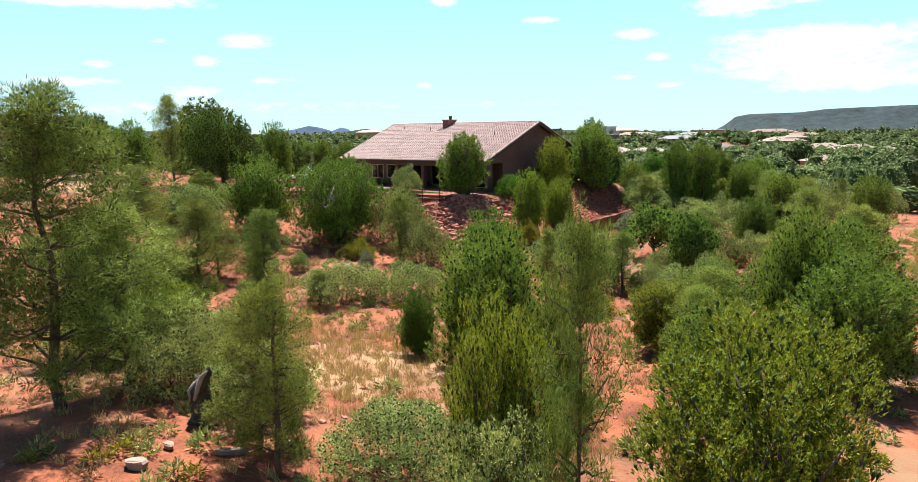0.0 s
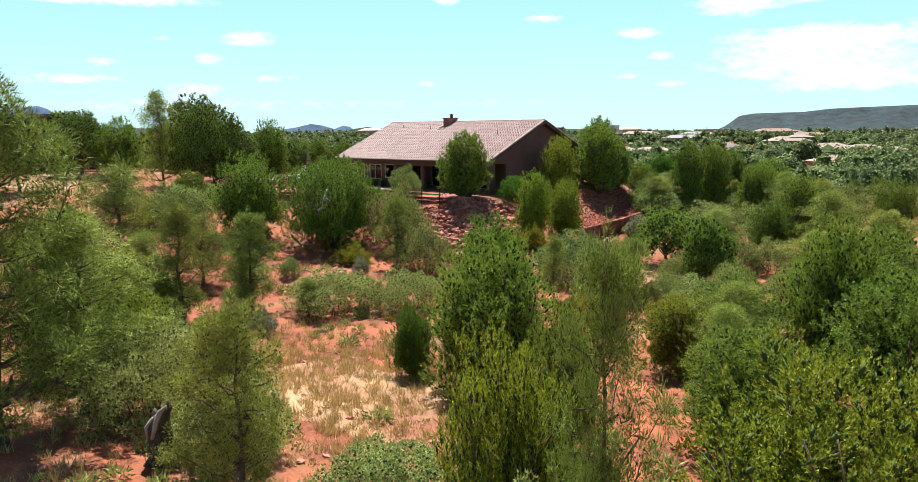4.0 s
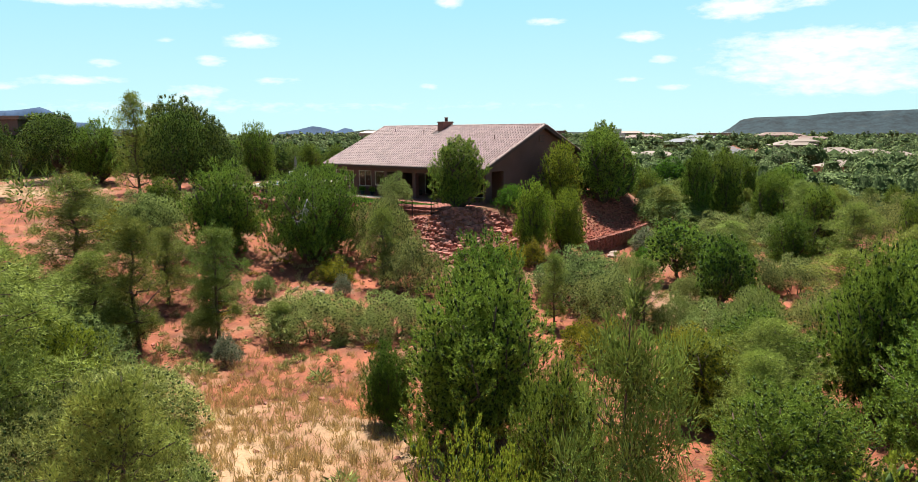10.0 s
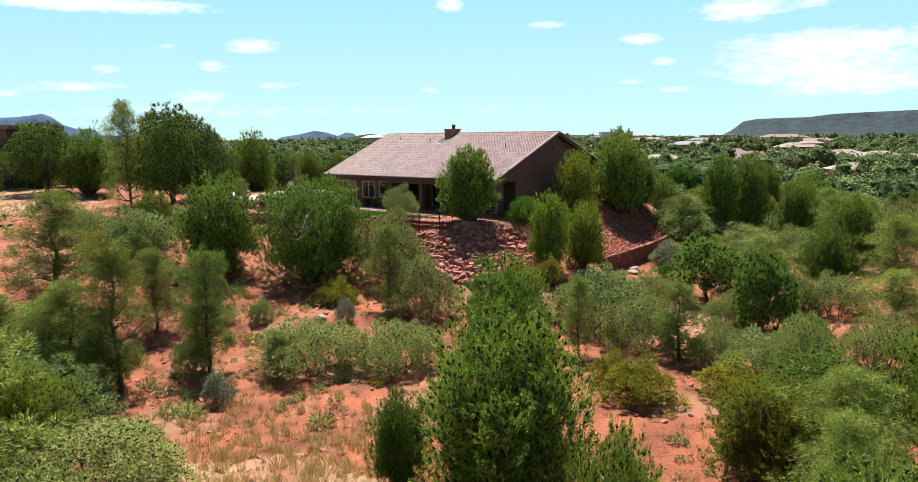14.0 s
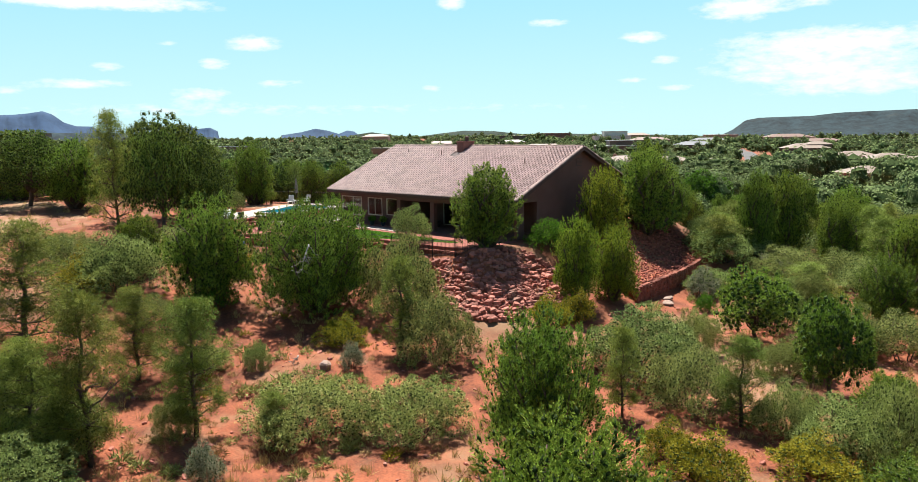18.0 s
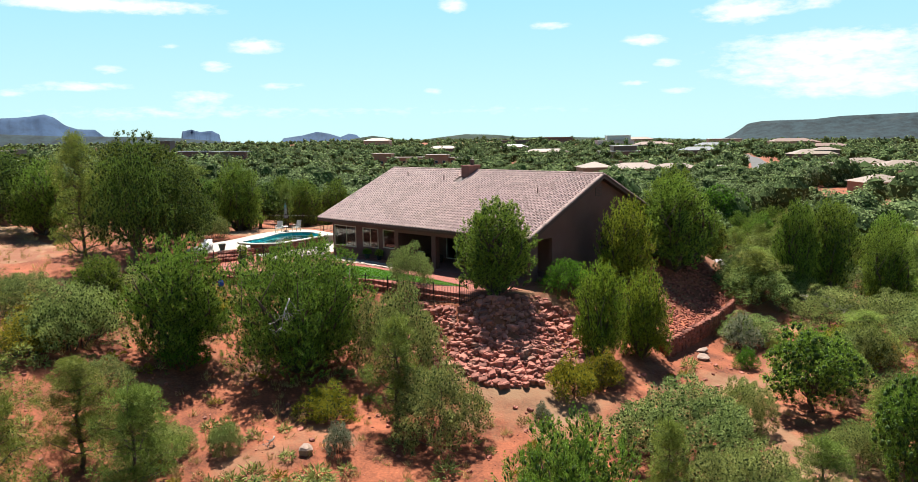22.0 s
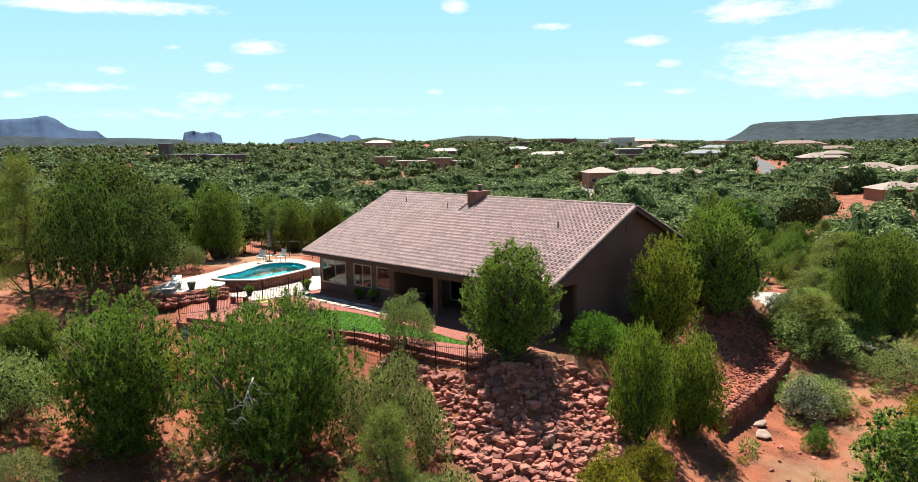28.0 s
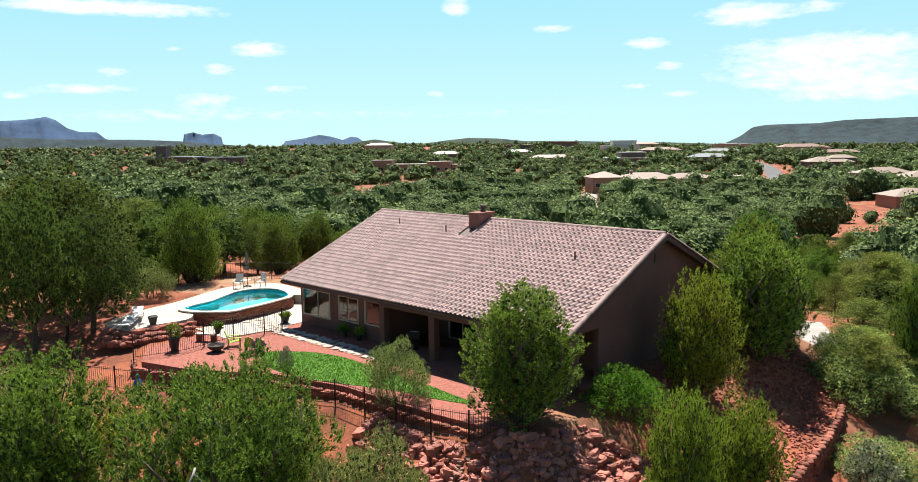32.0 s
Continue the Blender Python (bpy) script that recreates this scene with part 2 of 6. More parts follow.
M = dict(
    soil=material("red_soil", (0.176, 0.053, 0.024), 0.95, 0.7, 0.5, 9.0, 1.0, (0.215, 0.122, 0.066), 0.33),
    grass_dry=material("dry_grass", (0.42, 0.30, 0.12), 0.9, 0.35, 2.0, 20, 0.0, per="island", trans=0.2),
    rock=material("red_sandstone", (0.290, 0.108, 0.078), 0.9, 0.4, 2.5, 24, 0.7, (0.264, 0.150, 0.108), 0.25, per="object"),
    rock_j=material("red_sandstone_rubble", (0.290, 0.108, 0.078), 0.9, 0.4, 2.5, 24, 0.7, (0.264, 0.150, 0.108), 0.25, per="island"),
    rock_dark=material("red_rock_wall", (0.204, 0.069, 0.045), 0.92, 0.35, 2.5, 24, 0.7, per="object"),
    gravel=material("red_gravel", (0.225, 0.078, 0.056), 0.95, 0.4, 6.0, 45, 0.9),
    chips=material("red_stone_chips", (0.245, 0.075, 0.048), 0.95, 0.4, 4.0, 30, 0.5, per="island"),
    stucco=material("brown_stucco", (0.128, 0.065, 0.053), 0.95, 0.14, 0.8, 60, 0.35),
    trim=material("brown_trim_paint", (0.072, 0.038, 0.032), 0.6, 0.15, 3.0, 30, 0.1),
    chimney=material("chimney_stucco", (0.195, 0.090, 0.071), 0.95, 0.14, 0.8, 60, 0.35),
    tile=material("clay_tile_piece", (0.285, 0.186, 0.168), 0.6, 0.16, 0.7, 30, 0.2, per="object", spec=0.3),
    tile_j=material("clay_tile", (0.285, 0.186, 0.168), 0.6, 0.16, 0.7, 30, 0.2, per="island", spec=0.3),
    ridge=material("ridge_tile", (0.240, 0.165, 0.141), 0.8, 0.25, 2.0, 30, 0.25, per="object"),
    frame=material("pale_window_frame", (0.440, 0.376, 0.304), 0.5, 0.08, 3, 30, 0.0),
    # near-black stand-in for the shade indoors
    dark=material("painted_room_shade", (0.027, 0.023, 0.020), 0.8, 0.3, 2, 20, 0.0),
    iron=material("black_iron", (0.027, 0.020, 0.016), 0.5, 0.2, 5, 40, 0.0, metal=0.3),
    deck=material("pale_concrete", (0.360, 0.318, 0.264), 0.85, 0.12, 0.8, 30, 0.15),
    coping=material("pale_coping", (0.432, 0.384, 0.324), 0.8, 0.1, 2, 30, 0.1, per="object"),
    brick=material("red_brick", (0.216, 0.084, 0.051), 0.9, 0.3, 3, 40, 0.4, per="object"),
    flag=material("flagstone", (0.372, 0.300, 0.246), 0.85, 0.15, 1.5, 30, 0.2, per="object"),
    brush=material("straw_brush", (0.26, 0.175, 0.07), 0.9, 0.5, 0.7, 9, 0.0, per="island", trans=0.15),
    lawn=material("lawn_soil", (0.055, 0.135, 0.012), 0.9, 0.3, 2, 40, 0.5),
    blade=material("lawn_blade", (0.080, 0.195, 0.007), 0.7, 0.35, 2, 40, 0.0, per="island", trans=0.25, spec=0.05),
    asphalt=material("asphalt", (0.096, 0.093, 0.090), 0.9, 0.15, 0.5, 30, 0.2),
    pale_rock=material("pale_sandstone", (0.252, 0.180, 0.141), 0.9, 0.3, 2.5, 24, 0.6, (0.228, 0.114, 0.078), 0.3),
    dirt=material("tan_dry_ground", (0.265, 0.165, 0.090), 0.95, 0.45, 0.5, 9, 0.6, (0.195, 0.075, 0.040), 0.62),
    drive=material("pale_driveway", (0.276, 0.240, 0.210), 0.9, 0.12, 0.6, 30, 0.2),
    bark=material("grey_brown_bark", (0.084, 0.057, 0.042), 0.95, 0.4, 4, 40, 0.8),
    deadwood=material("bleached_dead_wood", (0.240, 0.216, 0.192), 0.9, 0.3, 4, 40, 0.6),
    char=material("charred_wood", (0.044, 0.034, 0.029), 0.85, 0.5, 5, 30, 0.8, (0.240, 0.216, 0.192), 0.25),
    juniper=material("juniper_foliage", (0.145, 0.220, 0.030), 0.65, 0.45, 0.9, 9, 0.0, per="island", trans=0.25, spec=0.08, tint=0.7),
    juniper_y=material("yellow_juniper_foliage", (0.200, 0.255, 0.026), 0.65, 0.45, 0.9, 9, 0.0, per="island", trans=0.3, spec=0.08, tint=0.7),
    pinyon=material("pinyon_foliage", (0.165, 0.212, 0.040), 0.65, 0.45, 0.9, 9, 0.0, per="island", trans=0.25, spec=0.08, tint=0.7),
    scrub=material("grey_scrub_foliage", (0.210, 0.255, 0.075), 0.7, 0.45, 0.9, 9, 0.0, per="island", trans=0.2, spec=0.1, tint=0.8),
    sage=material("sage_foliage", (0.204, 0.222, 0.138), 0.7, 0.35, 0.9, 9, 0.0, per="island", trans=0.2, spec=0.1, tint=0.5),
    oak=material("oak_foliage", (0.110, 0.165, 0.026), 0.6, 0.5, 0.6, 9, 0.0, per="island", trans=0.2, spec=0.12, tint=0.8),
    bright=material("bright_green_foliage", (0.084, 0.192, 0.015), 0.7, 0.4, 0.6, 9, 0.0, per="island", trans=0.35, spec=0.1, tint=0.4),
    yellow=material("yellow_shrub_foliage", (0.216, 0.204, 0.018), 0.8, 0.4, 0.9, 9, 0.0, per="island", trans=0.25, spec=0.08, tint=0.6),
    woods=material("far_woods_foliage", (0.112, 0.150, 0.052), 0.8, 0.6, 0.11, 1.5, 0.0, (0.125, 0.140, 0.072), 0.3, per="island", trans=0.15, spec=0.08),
    # mesa and hill: a slight haze cast is mixed into the base colours
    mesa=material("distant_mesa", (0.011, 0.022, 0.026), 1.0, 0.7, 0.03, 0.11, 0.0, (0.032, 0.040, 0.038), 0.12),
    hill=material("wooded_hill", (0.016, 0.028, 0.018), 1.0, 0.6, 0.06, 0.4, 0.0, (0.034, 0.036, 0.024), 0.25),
    # darker foliage green: the crowns' inner shade is put into this colour
    heart=material("painted_crown_shade", (0.042, 0.064, 0.020), 0.85, 0.5, 0.09, 1.5, 0.0, spec=0.05),
    # blue of the distance haze is put into the base colour
    mountain=material("painted_haze_mountain", (0.030, 0.060, 0.112), 1.0, 0.3, 0.006, 0.04, 0.0, (0.048, 0.078, 0.122), 0.3),
)
glass = bpy.data.materials.new("window_glass")
glass.use_nodes = True
gb = glass.node_tree.nodes["Principled BSDF"]
gb.inputs["Base Color"].default_value = (0.9, 0.95, 0.95, 1)
gb.inputs["Roughness"].default_value, gb.inputs["Transmission Weight"].default_value = 0.02, 1.0
gb.inputs["IOR"].default_value = 1.45
M["glass"] = glass
water = bpy.data.materials.new("pool_water")
water.use_nodes = True
wb = water.node_tree.nodes["Principled BSDF"]
wb.inputs["Base Color"].default_value = (0.55, 0.93, 0.93, 1)
wb.inputs["Specular IOR Level"].default_value = 0.25
wb.inputs["Roughness"].default_value, wb.inputs["Transmission Weight"].default_value, wb.inputs["IOR"].default_value = 0.03, 1.0, 1.33
M["water"] = water
M["pool"] = material("pool_plaster", (0.014, 0.30, 0.34), 0.8, 0.1, 1, 20, 0.0)


def plain(name, rgb, rough=0.5):
    return material(name, [c * 0.65 for c in rgb], rough, 0.12, 4, 40, 0.05)


# ---- mesh helpers ----
def smooth(t):
    t = np.clip(t, 0, 1)
    return t * t * (3 - 2 * t)


def mesh_of(name, verts, faces, mats, shade=False, index=None):
    me = bpy.data.meshes.new(name)
    me.from_pydata([tuple(v) for v in verts], [], faces)
    for m in mats if isinstance(mats, (list, tuple)) else [mats]:
        me.materials.append(m)
    if index is not None:
        me.polygons.foreach_set("material_index", index)
    if shade:
        me.polygons.foreach_set("use_smooth", [True] * len(me.polygons))
    me.update()
    return me


def quads_mesh(name, v, mat, n=4):
    """A mesh of separate n-gons from an array (k, n, 3)."""
    v = np.asarray(v, dtype=np.float32).reshape(-1, n, 3)
    k = len(v)
    me = bpy.data.meshes.new(name)
    me.vertices.add(k * n)
    me.vertices.foreach_set("co", v.ravel())
    me.loops.add(k * n)
    me.loops.foreach_set("vertex_index", np.arange(k * n, dtype=np.int32))
    me.polygons.add(k)
    me.polygons.foreach_set("loop_start", np.arange(0, k * n, n, dtype=np.int32))
    me.materials.append(mat)
    me.update(calc_edges=True)
    me.validate()
    return me


def part(name, me, parent, label="", m=None):
    """Links mesh data, or a bmesh with its material as (bm, material), as one mesh object under parent."""
    if isinstance(me, tuple):
        bm, mat = me
        data = bpy.data.meshes.new(name)
        bm.to_mesh(data)
        bm.free()
        data.materials.append(mat)
        me = data
    ob = new(name, me)
    ob.parent = parent
    if m is not None:
        ob.matrix_basis = m
    if label:
        tagged(ob, label)
    return ob


def box_bm(bm, x0, x1, y0, y1, z0, z1, bevel=0.0):
    vs = [bm.verts.new((x, y, z)) for z in (z0, z1) for x, y in ((x0, y0), (x1, y0), (x1, y1), (x0, y1))]
    fs = [bm.faces.new([vs[i] for i in q]) for q in ((3, 2, 1, 0), (4, 5, 6, 7), (0, 1, 5, 4), (1, 2, 6, 5), (2, 3, 7, 6), (3, 0, 4, 7))]
    if bevel:
        bmesh.ops.bevel(bm, geom=list({e for f in fs for e in f.edges}), offset=bevel, segments=2, affect="EDGES", profile=0.6)
    return bm


def box(x0, x1, y0, y1, z0, z1, mat, bevel=0.0, boxes=()):
    bm = bmesh.new()
    for b in ((x0, x1, y0, y1, z0, z1), *boxes):
        box_bm(bm, *b, bevel)
    return bm, mat


def tube(pts, radii, sides=7):
    """Vertices and faces of a tapered tube along pts."""
    pts = [np.array(p, float) for p in pts]
    vs, fs = [], []
    for i, (p, r) in enumerate(zip(pts, radii)):
        d = pts[min(i + 1, len(pts) - 1)] - pts[max(i - 1, 0)]
        d /= np.linalg.norm(d) + 1e-9
        a = np.cross(d, (0.31, 0.95, 0.07))
        a /= np.linalg.norm(a) + 1e-9
        b = np.cross(d, a)
        for j in range(sides):
            an = 2 * math.pi * j / sides
            vs.append(p + r * (a * math.cos(an) + b * math.sin(an)))
        if i:
            o = (i - 1) * sides
            fs += [(o + j, o + (j + 1) % sides, o + sides + (j + 1) % sides, o + sides + j) for j in range(sides)]
    fs.append(tuple(range(sides - 1, -1, -1)))
    o = (len(pts) - 1) * sides
    fs.append(tuple(o + j for j in range(sides)))
    return vs, fs


def tubes_mesh(name, lines, mat, sides=7):
    V, Fc = [], []
    for pts, radii in lines:
        v, f = tube(pts, radii, sides)
        o = len(V)
        V += v
        Fc += [tuple(i + o for i in q) for q in f]
    return mesh_of(name, V, Fc, mat, shade=True)


def lathe(profile, sides=16, centre=(0, 0, 0)):
    bm = bmesh.new()
    rings = []
    for r, z in profile:
        rings.append([bm.verts.new((centre[0] + r * math.cos(2 * math.pi * j / sides), centre[1] + r * math.sin(2 * math.pi * j / sides), centre[2] + z)) for j in range(sides)])
    for a, b in zip(rings, rings[1:]):
        for j in range(sides):
            bm.faces.new((a[j], a[(j + 1) % sides], b[(j + 1) % sides], b[j]))
    bm.faces.new(rings[0][::-1])
    bm.faces.new(rings[-1])
    return bm


# ---- the lie of the land ----
def fbm(x, y, s, seed=0.0):
    """A cheap smooth rolling of the ground."""
    return (np.sin(x / s + seed) * np.cos(y / s * 1.13 + seed * 1.7) + 0.5 * np.sin(x / s * 2.1 + y / s * 0.7 + seed * 2.3)
            + 0.35 * np.cos(y / s * 2.7 - x / s * 1.1 + seed)) / 1.85


def ground(x, y):
    x, y = np.asarray(x, float), np.asarray(y, float)
    dx = np.maximum(np.maximum(-16.0 - x, x - 23.0), 0)
    front = -4.6 - 3.5 * smooth((10 - x) / 16)
    dy = np.maximum(np.maximum(front - y, y - 19.0), 0)
    d = np.hypot(dx, dy)
    back = smooth((y + 2) / 22)
    left = smooth((4 - x) / 40)
    drop = (1.6 + 3.4 * smooth((x - 4) / 18)) * (1 - back) + (4.3 + 3.2 * smooth((y - 10) / 40)) * back
    drop = drop * (1 - 0.55 * left * (1 - smooth((y - 15) / 40)))
    reach = 5.0 * (1 - back) + (9.0 - 3.2 * smooth((x - 20) / 4)) * back
    z = -0.22 - drop * (1 - np.exp(-d / reach))
    z = z - 0.55 * np.exp(-((x - 29) ** 2 + (y + 26) ** 2) / 90)
    z = z + 0.75 * np.exp(-((x - 22.5) ** 2 + (y + 19.5) ** 2) / 22) - 0.5 * np.exp(-((x - 30.6) / 2.2) ** 2 - ((y - 10.5) / 7.0) ** 2)
    z = z + 1.5 * np.exp(-((x - 44) ** 2 + (y + 47) ** 2) / 90)
    z = z + 1.6 * np.exp(-((x + 38) ** 2 + (y + 14) ** 2) / 700) * smooth(d / 7)
    z = z + 0.6 * np.exp(-((x + 13.5) / 4.2) ** 2 - (y / 7.5) ** 2)
    z = z + 2.5 * np.exp(-((x - 24) ** 2 + (y - 40) ** 2) / 260)
    z = z + (0.22 * fbm(x, y, 4.1) + 0.08 * fbm(x, y, 1.3, 2.0)) * smooth((d - 1) / 8)
    # far country: rolls, and rises to the hills
    r = np.hypot(x - 10, y)
    az = np.degrees(np.arctan2(-(x - 40), y + 27))                   # 0 straight along +y, 90 along -x
    rise = (2.0 + 9.0 * smooth((az - 15) / 55)) * smooth((r - 220) / 1300) - 3.0 * smooth((r - 60) / 150)
    z = z + rise + (2.2 * fbm(x, y, 75.0, 1.0) + 0.8 * fbm(x, y, 24.0, 4.0)) * smooth((r - 70) / 160)
    z = z - 0.0115 * np.maximum(r - 1000, 0)
    z = z + 4.5 * smooth((r - 500) / 900) * np.exp(-((az - 42) / 9.0) ** 2)
    return z


def gz(x, y):
    return float(ground(x, y))


def ground_sheet():
    """One sheet to the horizon: a polar grid about the garden, fine in the middle."""
    cx, cy = 26.0, -12.0
    rad = [0.0]
    step = 0.7
    while rad[-1] < 4600:
        rad.append(rad[-1] + step)
        if rad[-1] > 46:
            step *= 1.055
    n = 288
    a = np.linspace(0, 2 * np.pi, n, endpoint=False)
    R, A = np.meshgrid(np.array(rad[1:]), a, indexing="ij")
    X, Y = cx + R * np.cos(A), cy + R * np.sin(A)
    Z = ground(X, Y)
    vs = [(cx, cy, gz(cx, cy))] + list(zip(X.ravel(), Y.ravel(), Z.ravel()))
    fs = [(0, 1 + j, 1 + (j + 1) % n) for j in range(n)]
    for i in range(len(rad) - 2):
        o = 1 + i * n
        fs += [(o + j, o + n + j, o + n + (j + 1) % n, o + (j + 1) % n) for j in range(n)]
    return mesh_of("ground", vs, fs, M["soil"], shade=True)


tagged(new("ground", ground_sheet()), "red sandy desert soil with pale dry patches", "ground", kind="structure")


# ---- trees and shrubs ----
def unit(v):
    return v / (np.linalg.norm(v, axis=-1, keepdims=True) + 1e-9)


def sprigs(rng, centres, dirs, per, length, width, spread):
    """Small pointed leaf sprays: per of them about every tuft centre, fanned about its direction."""
    c = np.repeat(centres, per, 0)
    d = np.repeat(dirs, per, 0)
    k = len(c)
    d = unit(d + spread * rng.normal(size=(k, 3)))
    c = c + d * rng.uniform(0, length, (k, 1)) * 0.7 + rng.normal(size=(k, 3)) * length * 0.35
    side = unit(np.cross(d, rng.normal(size=(k, 3))))
    ln = length * rng.uniform(0.6, 1.3, (k, 1))
    w = width * rng.uniform(0.6, 1.3, (k, 1))
    return np.stack([c + side * w, c - side * w, c + d * ln], 1)


def tri_mesh(name, verts, tris, mat):
    me = bpy.data.meshes.new(name)
    k = len(tris)
    me.vertices.add(len(verts))
    me.vertices.foreach_set("co", np.asarray(verts, np.float32).ravel())
    me.loops.add(k * 3)
    me.loops.foreach_set("vertex_index", np.asarray(tris, np.int32).ravel())
    me.polygons.add(k)
    me.polygons.foreach_set("loop_start", np.arange(0, k * 3, 3, dtype=np.int32))
    me.materials.append(mat)
    me.update(calc_edges=True)
    me.validate()
    return me


def crown(name, rng, lobes, n, leaf, width, plume, fat, up, mat, fill=0.25, per=40, core=0.5, sides=(0.9, 0.25), flare=0.7, round_end=0.0):
    """A crown of n clumps over many uneven lobes (x, y, z, rx, ry, rz). Each clump is a spindle of small leaf sprays, set close about a solid heart.
    sides: how far the sprays face outwards and upwards; flare: how far they stand off the clump's axis; round_end: 0 pointed plumes, 1 round tufts."""
    L = np.array(lobes)
    area = L[:, 3] * L[:, 4] + L[:, 5] * L[:, 3]
    pick = rng.choice(len(L), n, p=area / area.sum())
    d = unit(rng.normal(size=(n, 3)) + (0, 0, 0.25))
    rad = np.where(rng.random(n) < fill, rng.uniform(0.35, 0.8, n), rng.uniform(0.85, 1.05, n))[:, None]
    c = L[pick, :3] + d * L[pick, 3:] * rad
    keep = c[:, 2] > 0.1
    c, d = c[keep], d[keep]
    n = len(c)
    axis = unit(d + np.array([0, 0, up]) + 0.2 * rng.normal(size=d.shape))
    size = rng.uniform(0.6, 1.3, (n, 1))
    e1 = unit(np.cross(axis, rng.normal(size=(n, 3))))
    e2 = np.cross(axis, e1)
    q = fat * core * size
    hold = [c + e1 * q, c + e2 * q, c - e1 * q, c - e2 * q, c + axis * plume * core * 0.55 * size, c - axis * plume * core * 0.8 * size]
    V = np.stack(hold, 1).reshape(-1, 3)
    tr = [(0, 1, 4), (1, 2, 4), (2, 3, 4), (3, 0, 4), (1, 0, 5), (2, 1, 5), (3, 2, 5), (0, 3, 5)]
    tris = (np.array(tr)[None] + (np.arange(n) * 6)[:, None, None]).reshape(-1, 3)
    c, axis, size = np.repeat(c, per, 0), np.repeat(axis, per, 0), np.repeat(size, per, 0)
    k = len(c)
    t = rng.uniform(0, 1, (k, 1)) ** 0.85
    r = rng.normal(size=(k, 3))
    r = unit(r - axis * np.sum(r * axis, 1, keepdims=True))
    taper = (1 - round_end) * (1.08 - t) ** 0.75 * np.minimum(0.55 + 1.8 * t, 1.0) + round_end * np.sqrt(np.maximum(1.0 - (2 * t - 1) ** 2, 0.02))
    p = c + axis * plume * size * (t - 0.45) + r * fat * size * taper * rng.uniform(0.6, 1.1, (k, 1))
    out = unit(axis * (1.0 - round_end * (1.3 - 1.8 * t)) + r * flare * (1.15 - 0.5 * t) + 0.22 * rng.normal(size=(k, 3)))
    face = unit(r * sides[0] + np.array((0, 0, sides[1])) + 0.35 * rng.normal(size=(k, 3)))
    side = unit(np.cross(out, face))
    ln, w = leaf * rng.uniform(0.65, 1.35, (k, 1)), width * rng.uniform(0.7, 1.3, (k, 1))
    S = np.stack([p + side * w, p - side * w, p + out * ln], 1).reshape(-1, 3)
    me = tri_mesh(name, np.concatenate([V, S]), np.concatenate([tris, len(V) + np.arange(len(S)).reshape(-1, 3)]), mat)
    # hearts take the dark green, so shade between the sprays is painted in
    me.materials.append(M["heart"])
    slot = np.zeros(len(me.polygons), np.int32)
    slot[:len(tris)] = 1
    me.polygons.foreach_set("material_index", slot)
    return me


def limb(rng, p0, p1, r0, r1, n=5, wob=0.06):
    p0, p1 = np.array(p0, float), np.array(p1, float)
    ln = np.linalg.norm(p1 - p0)
    pts = [p0 + (p1 - p0) * t + (rng.normal(size=3) * wob * ln if 0 < t < 1 else 0) for t in np.linspace(0, 1, n)]
    return pts, list(np.linspace(r0, r1, n))


